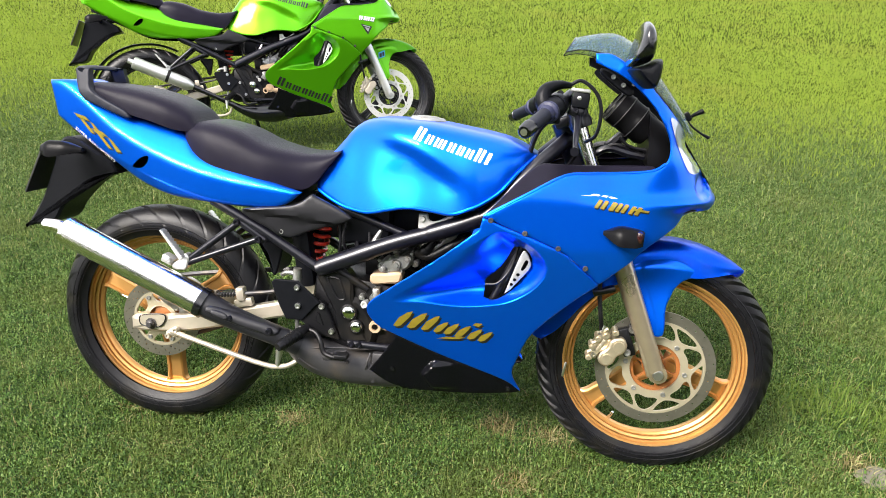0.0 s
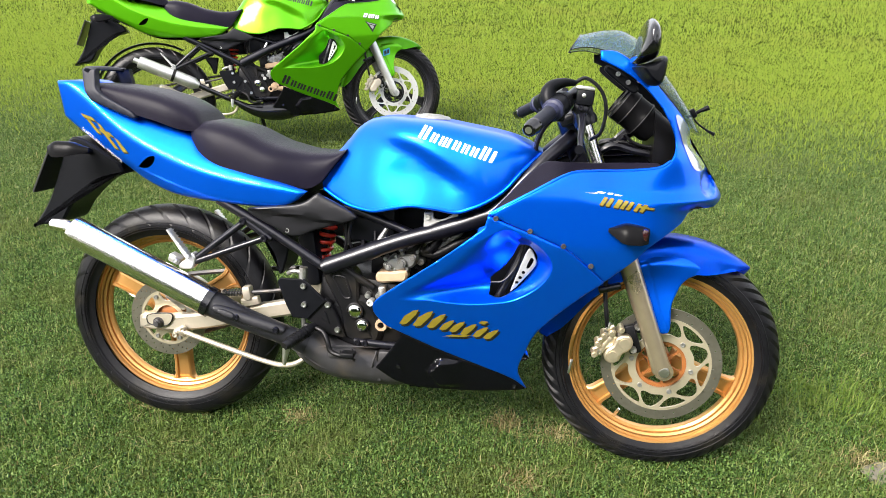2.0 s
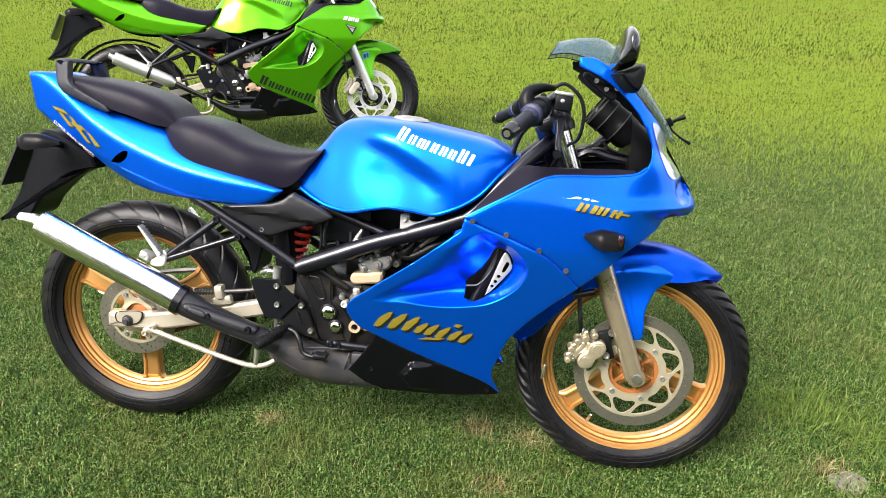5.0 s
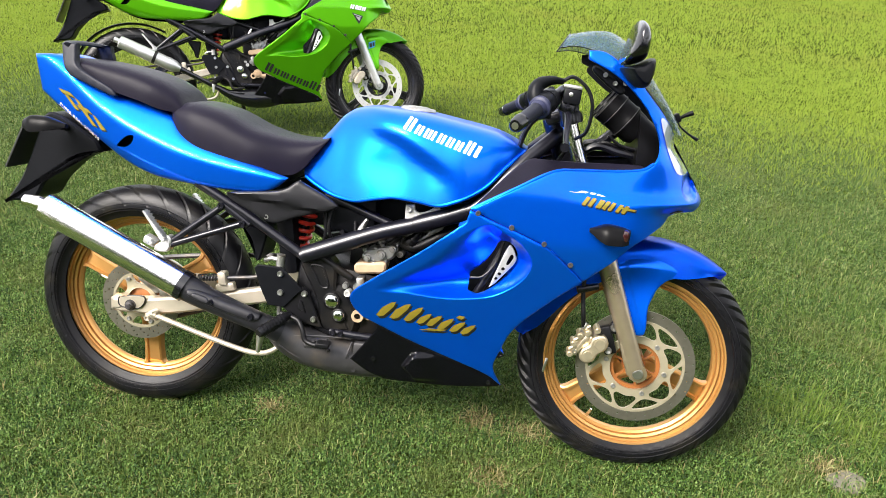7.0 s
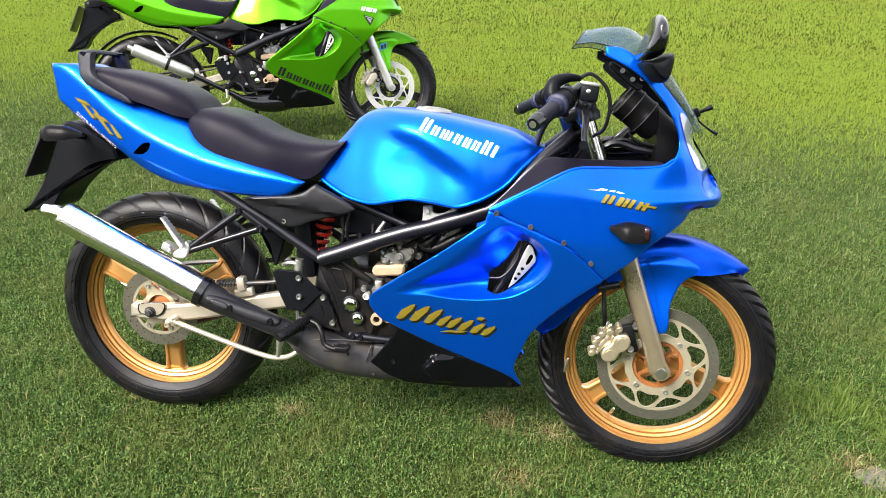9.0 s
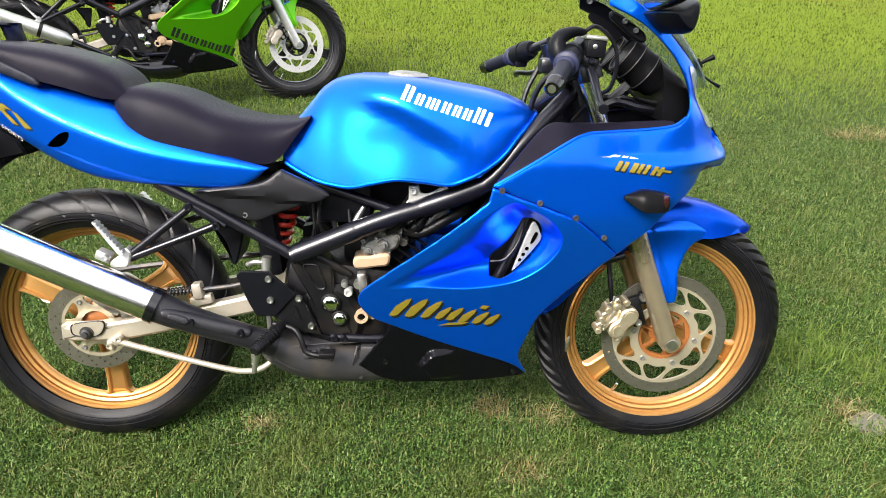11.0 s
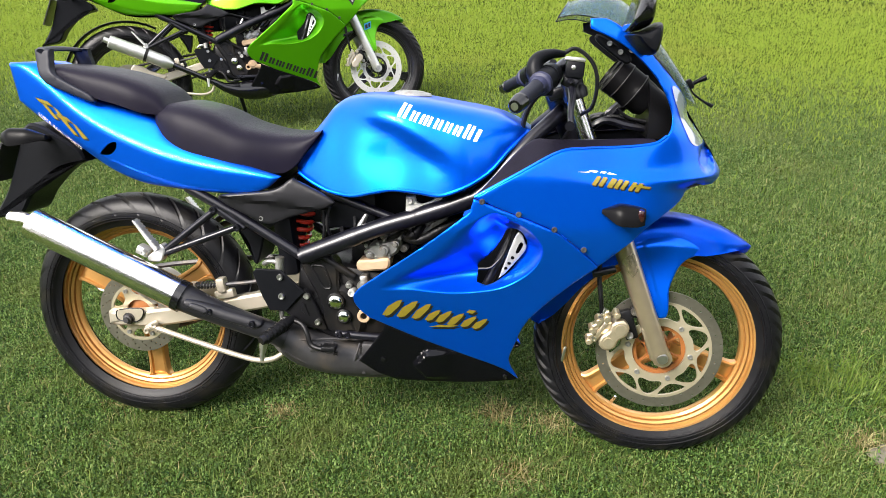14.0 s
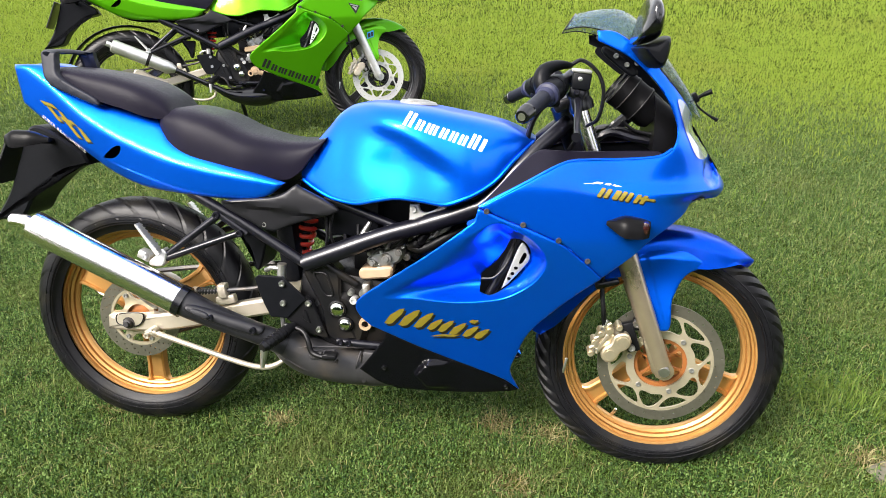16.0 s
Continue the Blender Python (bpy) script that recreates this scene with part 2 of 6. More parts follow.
def panel(edge, sfun, thick=0.004, step=0.012, holes=(), rnd=0.0, side=1, extra=None, raw=False, clear=None):
    """A sheet over an outline in the (x, u) plane, bent out to s = sfun(x, u), with thickness and rolled edges."""
    lo, hi = edge.min(0), edge.max(0)
    gx, gy = np.meshgrid(np.arange(lo[0], hi[0], step), np.arange(lo[1], hi[1], step))
    gx[::2] += step / 2
    pts = np.stack([gx.ravel(), gy.ravel()], 1)
    if clear is not None:
        d = away(clear, pts) * np.where(inside(clear, pts), 1, -1)
        pts = pts[(d < -0.008) | (d > 0.043)]
    if extra is not None:
        pts = np.concatenate([pts, extra])
    keep = inside(edge, pts) & (away(edge, pts) > max(step * 0.35, rnd * 1.1))
    for h in holes:
        keep &= ~inside(h, pts) & (away(h, pts) > step * 0.35)
    pts = pts[keep]
    if rnd:
        ring = edge + 0
        nrm = np.roll(edge, -1, 0) - np.roll(edge, 1, 0)
        nrm = np.stack([-nrm[:, 1], nrm[:, 0]], 1) / np.maximum(np.linalg.norm(nrm, axis=1), 1e-9)[:, None]
        for d in (rnd * 0.12, rnd * 0.4, rnd * 0.8):
            for sg in (1, -1):
                q = ring + sg * d * nrm
                ok = inside(edge, q) & (away(edge, q) > d * 0.85)
                for h in holes:
                    ok &= ~inside(h, q)
                pts = np.concatenate([pts, q[ok]])
    verts, edges = [], []
    for ringp in (edge, *holes):
        k = len(verts)
        verts += list(ringp)
        edges += [(k + i, k + (i + 1) % len(ringp)) for i in range(len(ringp))]
    verts += list(pts)
    out = delaunay_2d_cdt([Vector(v) for v in verts], edges, [], 0, 1e-6)
    v2 = np.array([(v.x, v.y) for v in out[0]])
    tris = np.array([f for f in out[2] if len(f) == 3])
    cen = v2[tris].mean(1)
    ok = inside(edge, cen)
    for h in holes:
        ok &= ~inside(h, cen)
    tris = tris[ok]
    s = np.asarray(sfun(v2[:, 0], v2[:, 1]), float) + np.zeros(len(v2))
    if rnd:
        d = np.minimum(away(edge, v2), rnd)
        s = s - (rnd - np.sqrt(np.maximum(rnd * rnd - (rnd - d) ** 2, 0)))
    n = len(v2)
    if thick:
        vv = [(x, -side * a, u) for (x, u), a in zip(v2, s)] + [(x, -side * (a - thick), u) for (x, u), a in zip(v2, s)]
    else:
        vv = [(x, -side * a, u) for (x, u), a in zip(v2, s)]
    faces = [tuple(t) for t in tris]
    if thick:
        faces += [(t[2] + n, t[1] + n, t[0] + n) for t in tris]
        seen = {}
        for t in tris:
            for a, b in ((t[0], t[1]), (t[1], t[2]), (t[2], t[0])):
                seen[(a, b)] = seen.get((a, b), 0) + 1
        for (a, b) in seen:
            if (b, a) not in seen:
                faces.append((a, a + n, b + n, b))
    bm = from_lists(vv, faces)
    if raw:
        bm.faces.ensure_lookup_table()
        for k in range(len(tris), min(2 * len(tris), len(bm.faces))):
            bm.faces[k].material_index = 1
    loose = [v for v in bm.verts if not v.link_faces]
    bmesh.ops.delete(bm, geom=loose, context="VERTS")
    return bm


def tube(path, r, n=10, smooth=0, flat=1.0):
    """A round bar along points (x, s, u); r may be a list."""
    pts = [np.array(q, float) for q in path]
    rs = list(r) if isinstance(r, (list, tuple)) else [r] * len(pts)
    if smooth:
        both = spline([np.append(q, k) for q, k in zip(pts, rs)], smooth)
        pts, rs = [b[:3] for b in both], [b[3] for b in both]
    pts = [np.array(P(*q)) for q in pts]
    tang = []
    for i in range(len(pts)):
        t = pts[min(i + 1, len(pts) - 1)] - pts[max(i - 1, 0)]
        tang.append(t / max(np.linalg.norm(t), 1e-9))
    ref = np.array((0.0, 1.0, 0.0)) if abs(tang[0][1]) < 0.9 else np.array((1.0, 0.0, 0.0))
    verts, faces = [], []
    for i, (q, t, rad) in enumerate(zip(pts, tang, rs)):
        a = ref - t * (ref @ t)
        a /= max(np.linalg.norm(a), 1e-9)
        ref = a
        b = np.cross(t, a)
        for k in range(n):
            w = 2 * math.pi * k / n
            verts.append(tuple(q + rad * (a * math.cos(w) * flat + b * math.sin(w))))
    for i in range(len(pts) - 1):
        for k in range(n):
            faces.append((i * n + k, i * n + (k + 1) % n, (i + 1) * n + (k + 1) % n, (i + 1) * n + k))
    faces.append(tuple(range(n))[::-1])
    faces.append(tuple(range((len(pts) - 1) * n, len(pts) * n)))
    return from_lists(verts, faces)


def lathe(profile, n=48, x=0.0, u=0.0, closed=False):
    """Turn a profile of (r, s) round the axle line through (x, u)."""
    verts, faces, m = [], [], len(profile)
    for k in range(n):
        w = 2 * math.pi * k / n
        for r, s in profile:
            verts.append((x + r * math.cos(w), -s, u + r * math.sin(w)))
    for k in range(n):
        j = (k + 1) % n
        for i in range(m if closed else m - 1):
            e = (i + 1) % m
            faces.append((k * m + i, k * m + e, j * m + e, j * m + i))
    bm = from_lists(verts, faces)
    bmesh.ops.remove_doubles(bm, verts=bm.verts, dist=1e-6)
    return bm


def plate(edge, s0, s1, bevel=0.002):
    """A flat plate with a chamfered face, from s0 (inside) to s1 (outside)."""
    edge = np.asarray(edge, float)
    c = edge.mean(0)
    area = np.sum(edge[:, 0] * np.roll(edge[:, 1], -1) - edge[:, 1] * np.roll(edge[:, 0], -1))
    if area < 0:
        edge = edge[::-1]
    t = np.roll(edge, -1, 0) - np.roll(edge, 1, 0)
    nr = np.stack([-t[:, 1], t[:, 0]], 1) / np.maximum(np.linalg.norm(t, axis=1), 1e-9)[:, None]
    inn = edge + nr * bevel
    n = len(edge)
    sg = 1 if s1 > s0 else -1
    verts = [(x, -s0, u) for x, u in edge] + [(x, -(s1 - sg * bevel), u) for x, u in edge] + [(x, -s1, u) for x, u in inn]
    faces = [tuple(range(n))[::-1], tuple(range(2 * n, 3 * n))]
    for k in range(n):
        j = (k + 1) % n
        faces += [(k, j, n + j, n + k), (n + k, n + j, 2 * n + j, 2 * n + k)]
    return from_lists(verts, faces)


def box(x, s, u, dx, ds, du, bevel=0.003, turn=0.0, yaw=0.0):
    """A rounded block, turned in the side view by degrees."""
    bm = bmesh.new()
    bmesh.ops.create_cube(bm, size=1.0)
    bmesh.ops.scale(bm, vec=(dx, ds, du), verts=bm.verts)
    bmesh.ops.bevel(bm, geom=list(bm.edges), offset=bevel, segments=2, profile=0.5, affect="EDGES")
    bm.transform(Matrix.Translation(P(x, s, u)) @ Matrix.Rotation(radians(-turn), 4, "Y") @ Matrix.Rotation(radians(yaw), 4, "Z"))
    return bm


def bolt(x, s, u, r=0.007, h=0.006):
    return lathe([(0.0, s + h * 0.55), (r * 0.45, s + h * 0.55), (r * 0.5, s + h), (r * 0.85, s + h), (r, s + h * 0.6), (r, s - h)], 14, x, u)


def shell(x0, x1, ub, ut, w, nx=40, na=24, ea=0.5, eb=0.9, dent=None, shift=None):
    """A hull along x: bottom ub(x), top ut(x), half width w(x), with rounded shoulders."""
    verts, faces = [], []
    xs = x0 + (x1 - x0) * 0.5 * (1 - np.cos(np.pi * np.arange(nx + 1) / nx))
    for x in xs:
        b, t, ww = float(ub(x)), float(ut(x)), float(w(x))
        for k in range(na + 1):
            a = math.pi * k / na
            c, si = math.cos(a), math.sin(a)
            s = ww * math.copysign(abs(c) ** ea, c)
            u = b + (t - b) * max(si, 0.0) ** eb
            if dent:
                s = s - math.copysign(dent(x, u), s) * min(1.0, abs(s) / 0.03)
            verts.append((x, -s, u))
    m = na + 1
    for i in range(nx):
        for k in range(na):
            faces.append((i * m + k, i * m + k + 1, (i + 1) * m + k + 1, (i + 1) * m + k))
        faces.append((i * m + na, i * m, (i + 1) * m, (i + 1) * m + na))
    faces.append(tuple(range(m)))
    faces.append(tuple(range(nx * m, nx * m + m))[::-1])
    return from_lists(verts, faces)


def pod(profile, s0, s1, n=14, soft=0.45):
    """A rounded body: one outline in (x, u), swelling and closing between two widths."""
    e = np.asarray(profile, float)
    c, m = e.mean(0), len(e)
    verts, faces = [], []
    for i in range(n + 1):
        v = -math.cos(math.pi * i / n)
        k = max(1 - v * v, 0.0) ** soft
        k = max(k, 0.02)
        verts += [(x, -(s0 + (s1 - s0) * (v + 1) / 2), u) for x, u in c + (e - c) * k]
    for i in range(n):
        for k in range(m):
            j = (k + 1) % m
            faces.append((i * m + k, i * m + j, (i + 1) * m + j, (i + 1) * m + k))
    faces += [tuple(range(m))[::-1], tuple(range(n * m, n * m + m))]
    return from_lists(verts, faces)


def decal(shapes, sfun, lift=0.0014, step=0.008):
    """Thin film pieces that lie on a bent panel."""
    bms = [panel(np.array(q, float) if len(q) > 8 else outline([(*p, 1) for p in q], 0.006), lambda x, u: sfun(x, u) + lift, 0.0, step) for q in shapes]
    return join(*bms)


def marks(name, shapes, sfun, material, parent, lift=0.0014):
    for q in shapes:
        part(name, decal([q], sfun, lift), material, parent)


def empty(name, parent=None):
    e = new(name)
    e.empty_display_size = 0.1
    e.parent = parent
    return e


# ---- motorcycle ----
FX, FU, RU = 1.315, 0.295, 0.303      # front axle, rear axle height
tank_ub = table([(0.440, 0.692), (0.480, 0.672), (0.530, 0.655), (0.580, 0.650), (0.640, 0.663), (0.690, 0.673), (0.740, 0.670), (0.790, 0.664), (0.835, 0.678), (0.898, 0.716), (0.947, 0.772), (0.985, 0.806)])
tank_ut = table([(0.440, 0.745), (0.459, 0.770), (0.499, 0.819), (0.521, 0.845), (0.558, 0.867), (0.611, 0.876), (0.700, 0.874), (0.818, 0.859), (0.906, 0.843), (0.951, 0.827), (0.985, 0.808)])
tank_w = table([(0.440, 0.070), (0.480, 0.092), (0.540, 0.117), (0.620, 0.143), (0.720, 0.158), (0.820, 0.157), (0.900, 0.138), (0.950, 0.105), (0.985, 0.050)])


tank_ridge = table([(0.500, 0.850), (0.608, 0.838), (0.684, 0.820), (0.731, 0.795), (0.783, 0.763), (0.900, 0.690)])


def tank_dent(x, u):
    """The knee hollow under the shoulder line, and the rear flank that leans in towards its top."""
    below = sstep(tank_ridge(x) - u, -0.005, 0.034)
    knee = 0.021 * below * sstep(x, 0.555, 0.660) * (1 - sstep(x, 0.755, 0.865)) * sstep(u, 0.640, 0.760)
    rear = 0.034 * (1 - sstep(x, 0.540, 0.660)) * sstep(x, 0.430, 0.480) * np.clip((u - 0.655) / 0.165, 0, 1)
    return knee + rear


def tank_s(x, u):
    b, t = tank_ub(x), tank_ut(x)
    q = np.clip((u - b) / (t - b), 0, 1) ** (1 / 0.80)
    s = tank_w(x) * np.sqrt(np.maximum(1 - q * q, 0)) ** 0.42
    return s - tank_dent(x, u)


SCOOP = outline([(0.668, 0.467), (0.745, 0.460), (0.817, 0.455), (0.880, 0.459), (0.946, 0.474), (1.003, 0.515), (1.026, 0.565), (1.000, 0.610), (0.955, 0.636), (0.905, 0.648), (0.800, 0.578)], 0.004)
nose_x = table([(0.690, 1.385), (0.705, 1.408), (0.724, 1.418), (0.760, 1.398), (0.800, 1.370), (0.860, 1.330), (0.900, 1.330), (0.970, 1.300), (1.020, 1.270), (1.090, 1.250)])


def fair_s(x, u):
    x, u = np.asarray(x, float), np.asarray(u, float)
    s = np.where(x > 0.89, 0.247 - 0.13 * (x - 0.89), 0.247 + 0.08 * (0.89 - x))
    t = np.maximum(0.62 - u, 0)
    s = s - 0.33 * t * t / (t + 0.04)
    t = np.maximum(u - 0.715, 0)
    s = s - 0.26 * t * t / (t + 0.03)
    q = np.clip((x - 1.20) / 0.15, 0, 1)
    low = 1 - 0.55 * q ** 2.5
    nx = nose_x(u)
    rng_ = 0.22 - 0.11 * sstep(u, 0.735, 0.83)
    q = np.clip((x - (nx - rng_)) / rng_, 0, 1)
    high = (1 - q ** 2.4) ** 0.55
    k = sstep(u, 0.690, 0.726)
    s = s * (low * (1 - k) + high * k)
    s = s - 0.010 * sstep(u, 0.716, 0.745) * (1 - sstep(u, 0.80, 0.86)) * sstep(x, 1.06, 1.18)
    flat = np.stack([x.ravel(), u.ravel()], 1)
    d = np.where(inside(SCOOP, flat), away(SCOOP, flat), 0.0).reshape(x.shape)
    fold = table([(0.440, 0.690), (0.491, 0.765), (0.540, 0.840), (0.590, 0.880), (0.660, 0.905)])
    depth = 0.060 * sstep(x - fold(u), -0.075, 0.090)
    bowl = 1 - ((x - 1.372) / 0.024) ** 2 - ((u - 0.760) / 0.030) ** 2
    s = s - 0.032 * sstep(bowl, 0.0, 0.55) * np.clip(s / 0.03, 0, 1)
    q = np.clip((np.sqrt(d * d + 0.000016) - 0.004) / 0.036, 0, 1)
    return s - depth * (1 - (1 - q) ** 2)


def tail_s(x, u):
    mid = table([(-0.28, 0.945), (-0.20, 0.898), (-0.07, 0.806), (0.052, 0.752), (0.177, 0.7155), (0.293, 0.697), (0.42, 0.687)])(x)
    low = table([(-0.28, 0.845), (-0.12, 0.757), (-0.02, 0.712), (0.10, 0.675), (0.25, 0.652), (0.42, 0.650)])(x)
    base = table([(-0.28, 0.070), (-0.15, 0.092), (0.0, 0.118), (0.2, 0.138), (0.42, 0.142)])(x)
    t = u - mid
    rt = np.sqrt(t * t + 0.00003)
    base = base - 0.40 * np.maximum(low - u, 0)
    return base - 0.66 * 0.5 * (t + rt) - 0.13 * 0.5 * (rt - t) - 0.5 * np.maximum(t, 0) ** 2


def tyre(half, outer, inner, cuts, lean_cut, parent, share=0.2, deep=0.006, reach=0.72):
    """Tyre with a round crown, bead and slanting grooves."""
    n, m = cuts * (20 if cuts < 30 else 12), 34
    verts, faces = np.zeros((n * m, 3)), []
    prof = []
    for i in range(m):
        a = -1 + 2 * i / (m - 1)
        s = half * math.sin(a * 1.95) / math.sin(1.95) if abs(a) > 0.82 else half * 1.06 * math.sin(a * 1.78)
        ang = a * 1.72
        r = inner + (outer - inner) * max(0.0, math.cos(ang * 0.913)) ** 0.78
        prof.append((r, half * math.sin(min(1.5708, abs(ang) * 1.05)) * math.copysign(1, a) * (1.0 if abs(a) < 0.86 else 1.0 - 1.6 * (abs(a) - 0.86)), a))
    k = 0
    for j in range(n):
        for r, s, a in prof:
            ph = (j * cuts / n + (0.5 if a > 0 else 0.0)) % 1.0
            w = 2 * math.pi * (j / n - lean_cut * abs(a) / 400.0)
            groove = 0.08 < abs(a) < reach and ph < share
            if groove:
                r = r - deep
            verts[k] = (r * math.cos(w), -s, r * math.sin(w))
            k += 1
    for j in range(n):
        for i in range(m - 1):
            e = (j + 1) % n
            faces.append((j * m + i, j * m + i + 1, e * m + i + 1, e * m + i))
    me = bpy.data.meshes.new("tyre")
    me.from_pydata(verts.tolist(), [], faces)
    me.materials.append(M_RUBBER)
    me.polygons.foreach_set("use_smooth", [True] * len(me.polygons))
    me.set_sharp_from_angle(angle=radians(30))
    ob = new("tyre", me)
    ob.parent = parent
    for sg in (1, -1):
        for r, k in ((0.2445, 1.000), (0.2505, 1.004), (0.2620, 0.985)):
            part("sidewall_rib", lathe([(r - 0.0014, sg * half * k - sg * 0.001), (r, sg * (half * k + 0.0010)), (r + 0.0014, sg * half * k - sg * 0.001)], 96), M_RUBBER, ob)
    return ob


def rim(half, a0, paint, hubpaint, parent, hub=0.045, hub_half=0.045):
    """Cast three-spoke wheel."""
    h = half
    prof = [(0.2275, h - 0.006), (0.2318, h - 0.001), (0.2318, h + 0.003), (0.2290, h + 0.005), (0.2245, h + 0.004), (0.2232, h - 0.006), (0.2190, h - 0.007), (0.2184, h - 0.015), (0.2164, h - 0.015),
            (0.2158, h - 0.009), (0.2098, h - 0.012), (0.2092, h - 0.020), (0.2070, h - 0.020), (0.2064, h - 0.017), (0.2010, h - 0.0210), (0.1990, 0.003)]
    prof = prof + [(r, -s) for r, s in reversed(prof)]
    part("rim", lathe(prof, 112, closed=True), paint, parent, "", 24)
    part("hub", lathe([(0.0, hub_half), (hub * 0.7, hub_half), (hub, hub_half - 0.008), (hub, -hub_half + 0.008), (hub * 0.7, -hub_half), (0.0, -hub_half)], 32), hubpaint, parent)
    for k in range(3):
        w = a0 + 2 * math.pi * k / 3
        sp = []
        for r, half_w, t in ((0.030, 0.034, 0.022), (0.075, 0.026, 0.017), (0.150, 0.023, 0.015), (0.185, 0.025, 0.015), (0.194, 0.029, 0.0125), (0.2005, 0.037, 0.0085), (0.2060, 0.043, 0.0050)):
            sp.append((r, half_w, t))
        verts, faces = [], []
        for r, b, t in sp:
            for q, s in ((-b, t - 0.004), (-b * 0.84, t), (-b * 0.62, t), (-b * 0.52, t - 0.006), (b * 0.52, t - 0.006), (b * 0.62, t), (b * 0.84, t), (b, t - 0.004),
                         (b, -t + 0.004), (b * 0.84, -t), (-b * 0.84, -t), (-b, -t + 0.004)):
                verts.append((r * math.cos(w) - q * math.sin(w), -s, r * math.sin(w) + q * math.cos(w)))
        m = 12
        for i in range(len(sp) - 1):
            for j in range(m):
                faces.append((i * m + j, i * m + (j + 1) % m, (i + 1) * m + (j + 1) % m, (i + 1) * m + j))
        faces += [tuple(range(m)), tuple(range((len(sp) - 1) * m, len(sp) * m))]
        part("spoke", from_lists(verts, faces), paint, parent)


def ring_panel(r_out, holes, r_in, s, thick):
    return panel(circle(0, 0, r_out, 84), lambda x, u: s + 0 * x, thick, 0.016, [circle(0, 0, r_in, 60), *holes])


def front_disc(parent, steel, carrier):
    holes = []
    for k in range(24):
        for j, r in enumerate((0.1265, 0.1345, 0.1425)):
            if (k + j) % 2 == 0:
                w = 2 * math.pi * (k + 0.3 * j) / 24
                holes.append(circle(r * math.cos(w), r * math.sin(w), 0.0024, 7))
    d = part("brake_disc", ring_panel(0.148, holes, 0.1205, 0.0625, 0.005), steel, parent, "drilled steel brake disc")
    cuts = []

    def pol(r, deg):
        return (r * math.cos(radians(deg)), r * math.sin(radians(deg)))
    for k in range(6):
        a = -69 + 60 * k
        cuts.append(outline([pol(0.091, a), pol(0.1145, a + 17), pol(0.116, a), pol(0.1145, a - 17)], 0.006))
        c = a + 30
        cuts.append(outline([pol(0.0815, c - 17), pol(0.0815, c), pol(0.0815, c + 17), pol(0.094, c + 17), pol(0.114, c + 5), pol(0.114, c - 5), pol(0.094, c - 17)], 0.006))
    c = part("disc_carrier", ring_panel(0.1225, cuts, 0.062, 0.0645, 0.006), carrier, d, "pale spoked disc carrier")
    for k in range(6):
        w = radians(-69 + 60 * k)
        part("bolt", bolt(0.074 * math.cos(w), 0.066, 0.074 * math.sin(w), 0.0062, 0.003), M_ALLOY, d)


def rear_disc(parent):
    holes = []
    for k in range(20):
        for j, r in enumerate((0.083, 0.092, 0.101)):
            w = 2 * math.pi * (k + 0.33 * j) / 20
            holes.append(circle(r * math.cos(w), r * math.sin(w), 0.0026, 7))
    d = part("brake_disc", ring_panel(0.108, holes, 0.075, 0.058, 0.005), M_DISC, parent, "drilled steel brake disc")
    cuts = [outline([(0.05 * math.cos(radians(a - 13)), 0.05 * math.sin(radians(a - 13))), (0.071 * math.cos(radians(a - 18)), 0.071 * math.sin(radians(a - 18))),
                     (0.071 * math.cos(radians(a + 18)), 0.071 * math.sin(radians(a + 18))), (0.05 * math.cos(radians(a + 13)), 0.05 * math.sin(radians(a + 13)))], 0.006) for a in range(30, 390, 60)]
    part("disc_carrier", ring_panel(0.0775, cuts, 0.034, 0.059, 0.006), M_CARRIER, d, "pale spoked disc carrier")
    for k in range(6):
        w = radians(60 * k)
        part("bolt", bolt(0.064 * math.cos(w), 0.061, 0.064 * math.sin(w), 0.006, 0.003), M_ALLOY, d)


def glyph_row(x0, u0, x1, u1, heights, widths, h, lean, strokes=None):
    """Rows of slanting strokes along a line, that stand for a maker's mark."""
    total = sum(widths)
    dx, du = x1 - x0, u1 - u0
    ln = math.hypot(dx, du)
    ex, eu = dx / ln, du / ln
    nx, nu = -eu, ex
    pos, out = 0.0, []
    for i, (hh, ww) in enumerate(zip(heights, widths)):
        count = strokes[i] if strokes else 1
        unit = ww * 0.86 / total * ln / count
        for j in range(count):
            a = pos / total * ln + j * unit
            b = a + unit * (0.66 if count > 1 else 0.9)
            tip = 0.14 * (b - a)
            q = []
            for along, up in ((a, tip), (a + tip, 0.0), (b, 0.0), (b, hh * h - tip), (b - tip, hh * h), (a, hh * h)):
                q.append((x0 + ex * (along + lean * up) + nx * up, u0 + eu * (along + lean * up) + nu * up))
            out.append(q)
        pos += ww
    return out


def on_pipe_s(along):
    """Stand-off of a shield that wraps the sloping pipe."""
    return lambda x, u: along(x) - 9.0 * (u - 0.445 + 0.285 * x) ** 2 * 2.2


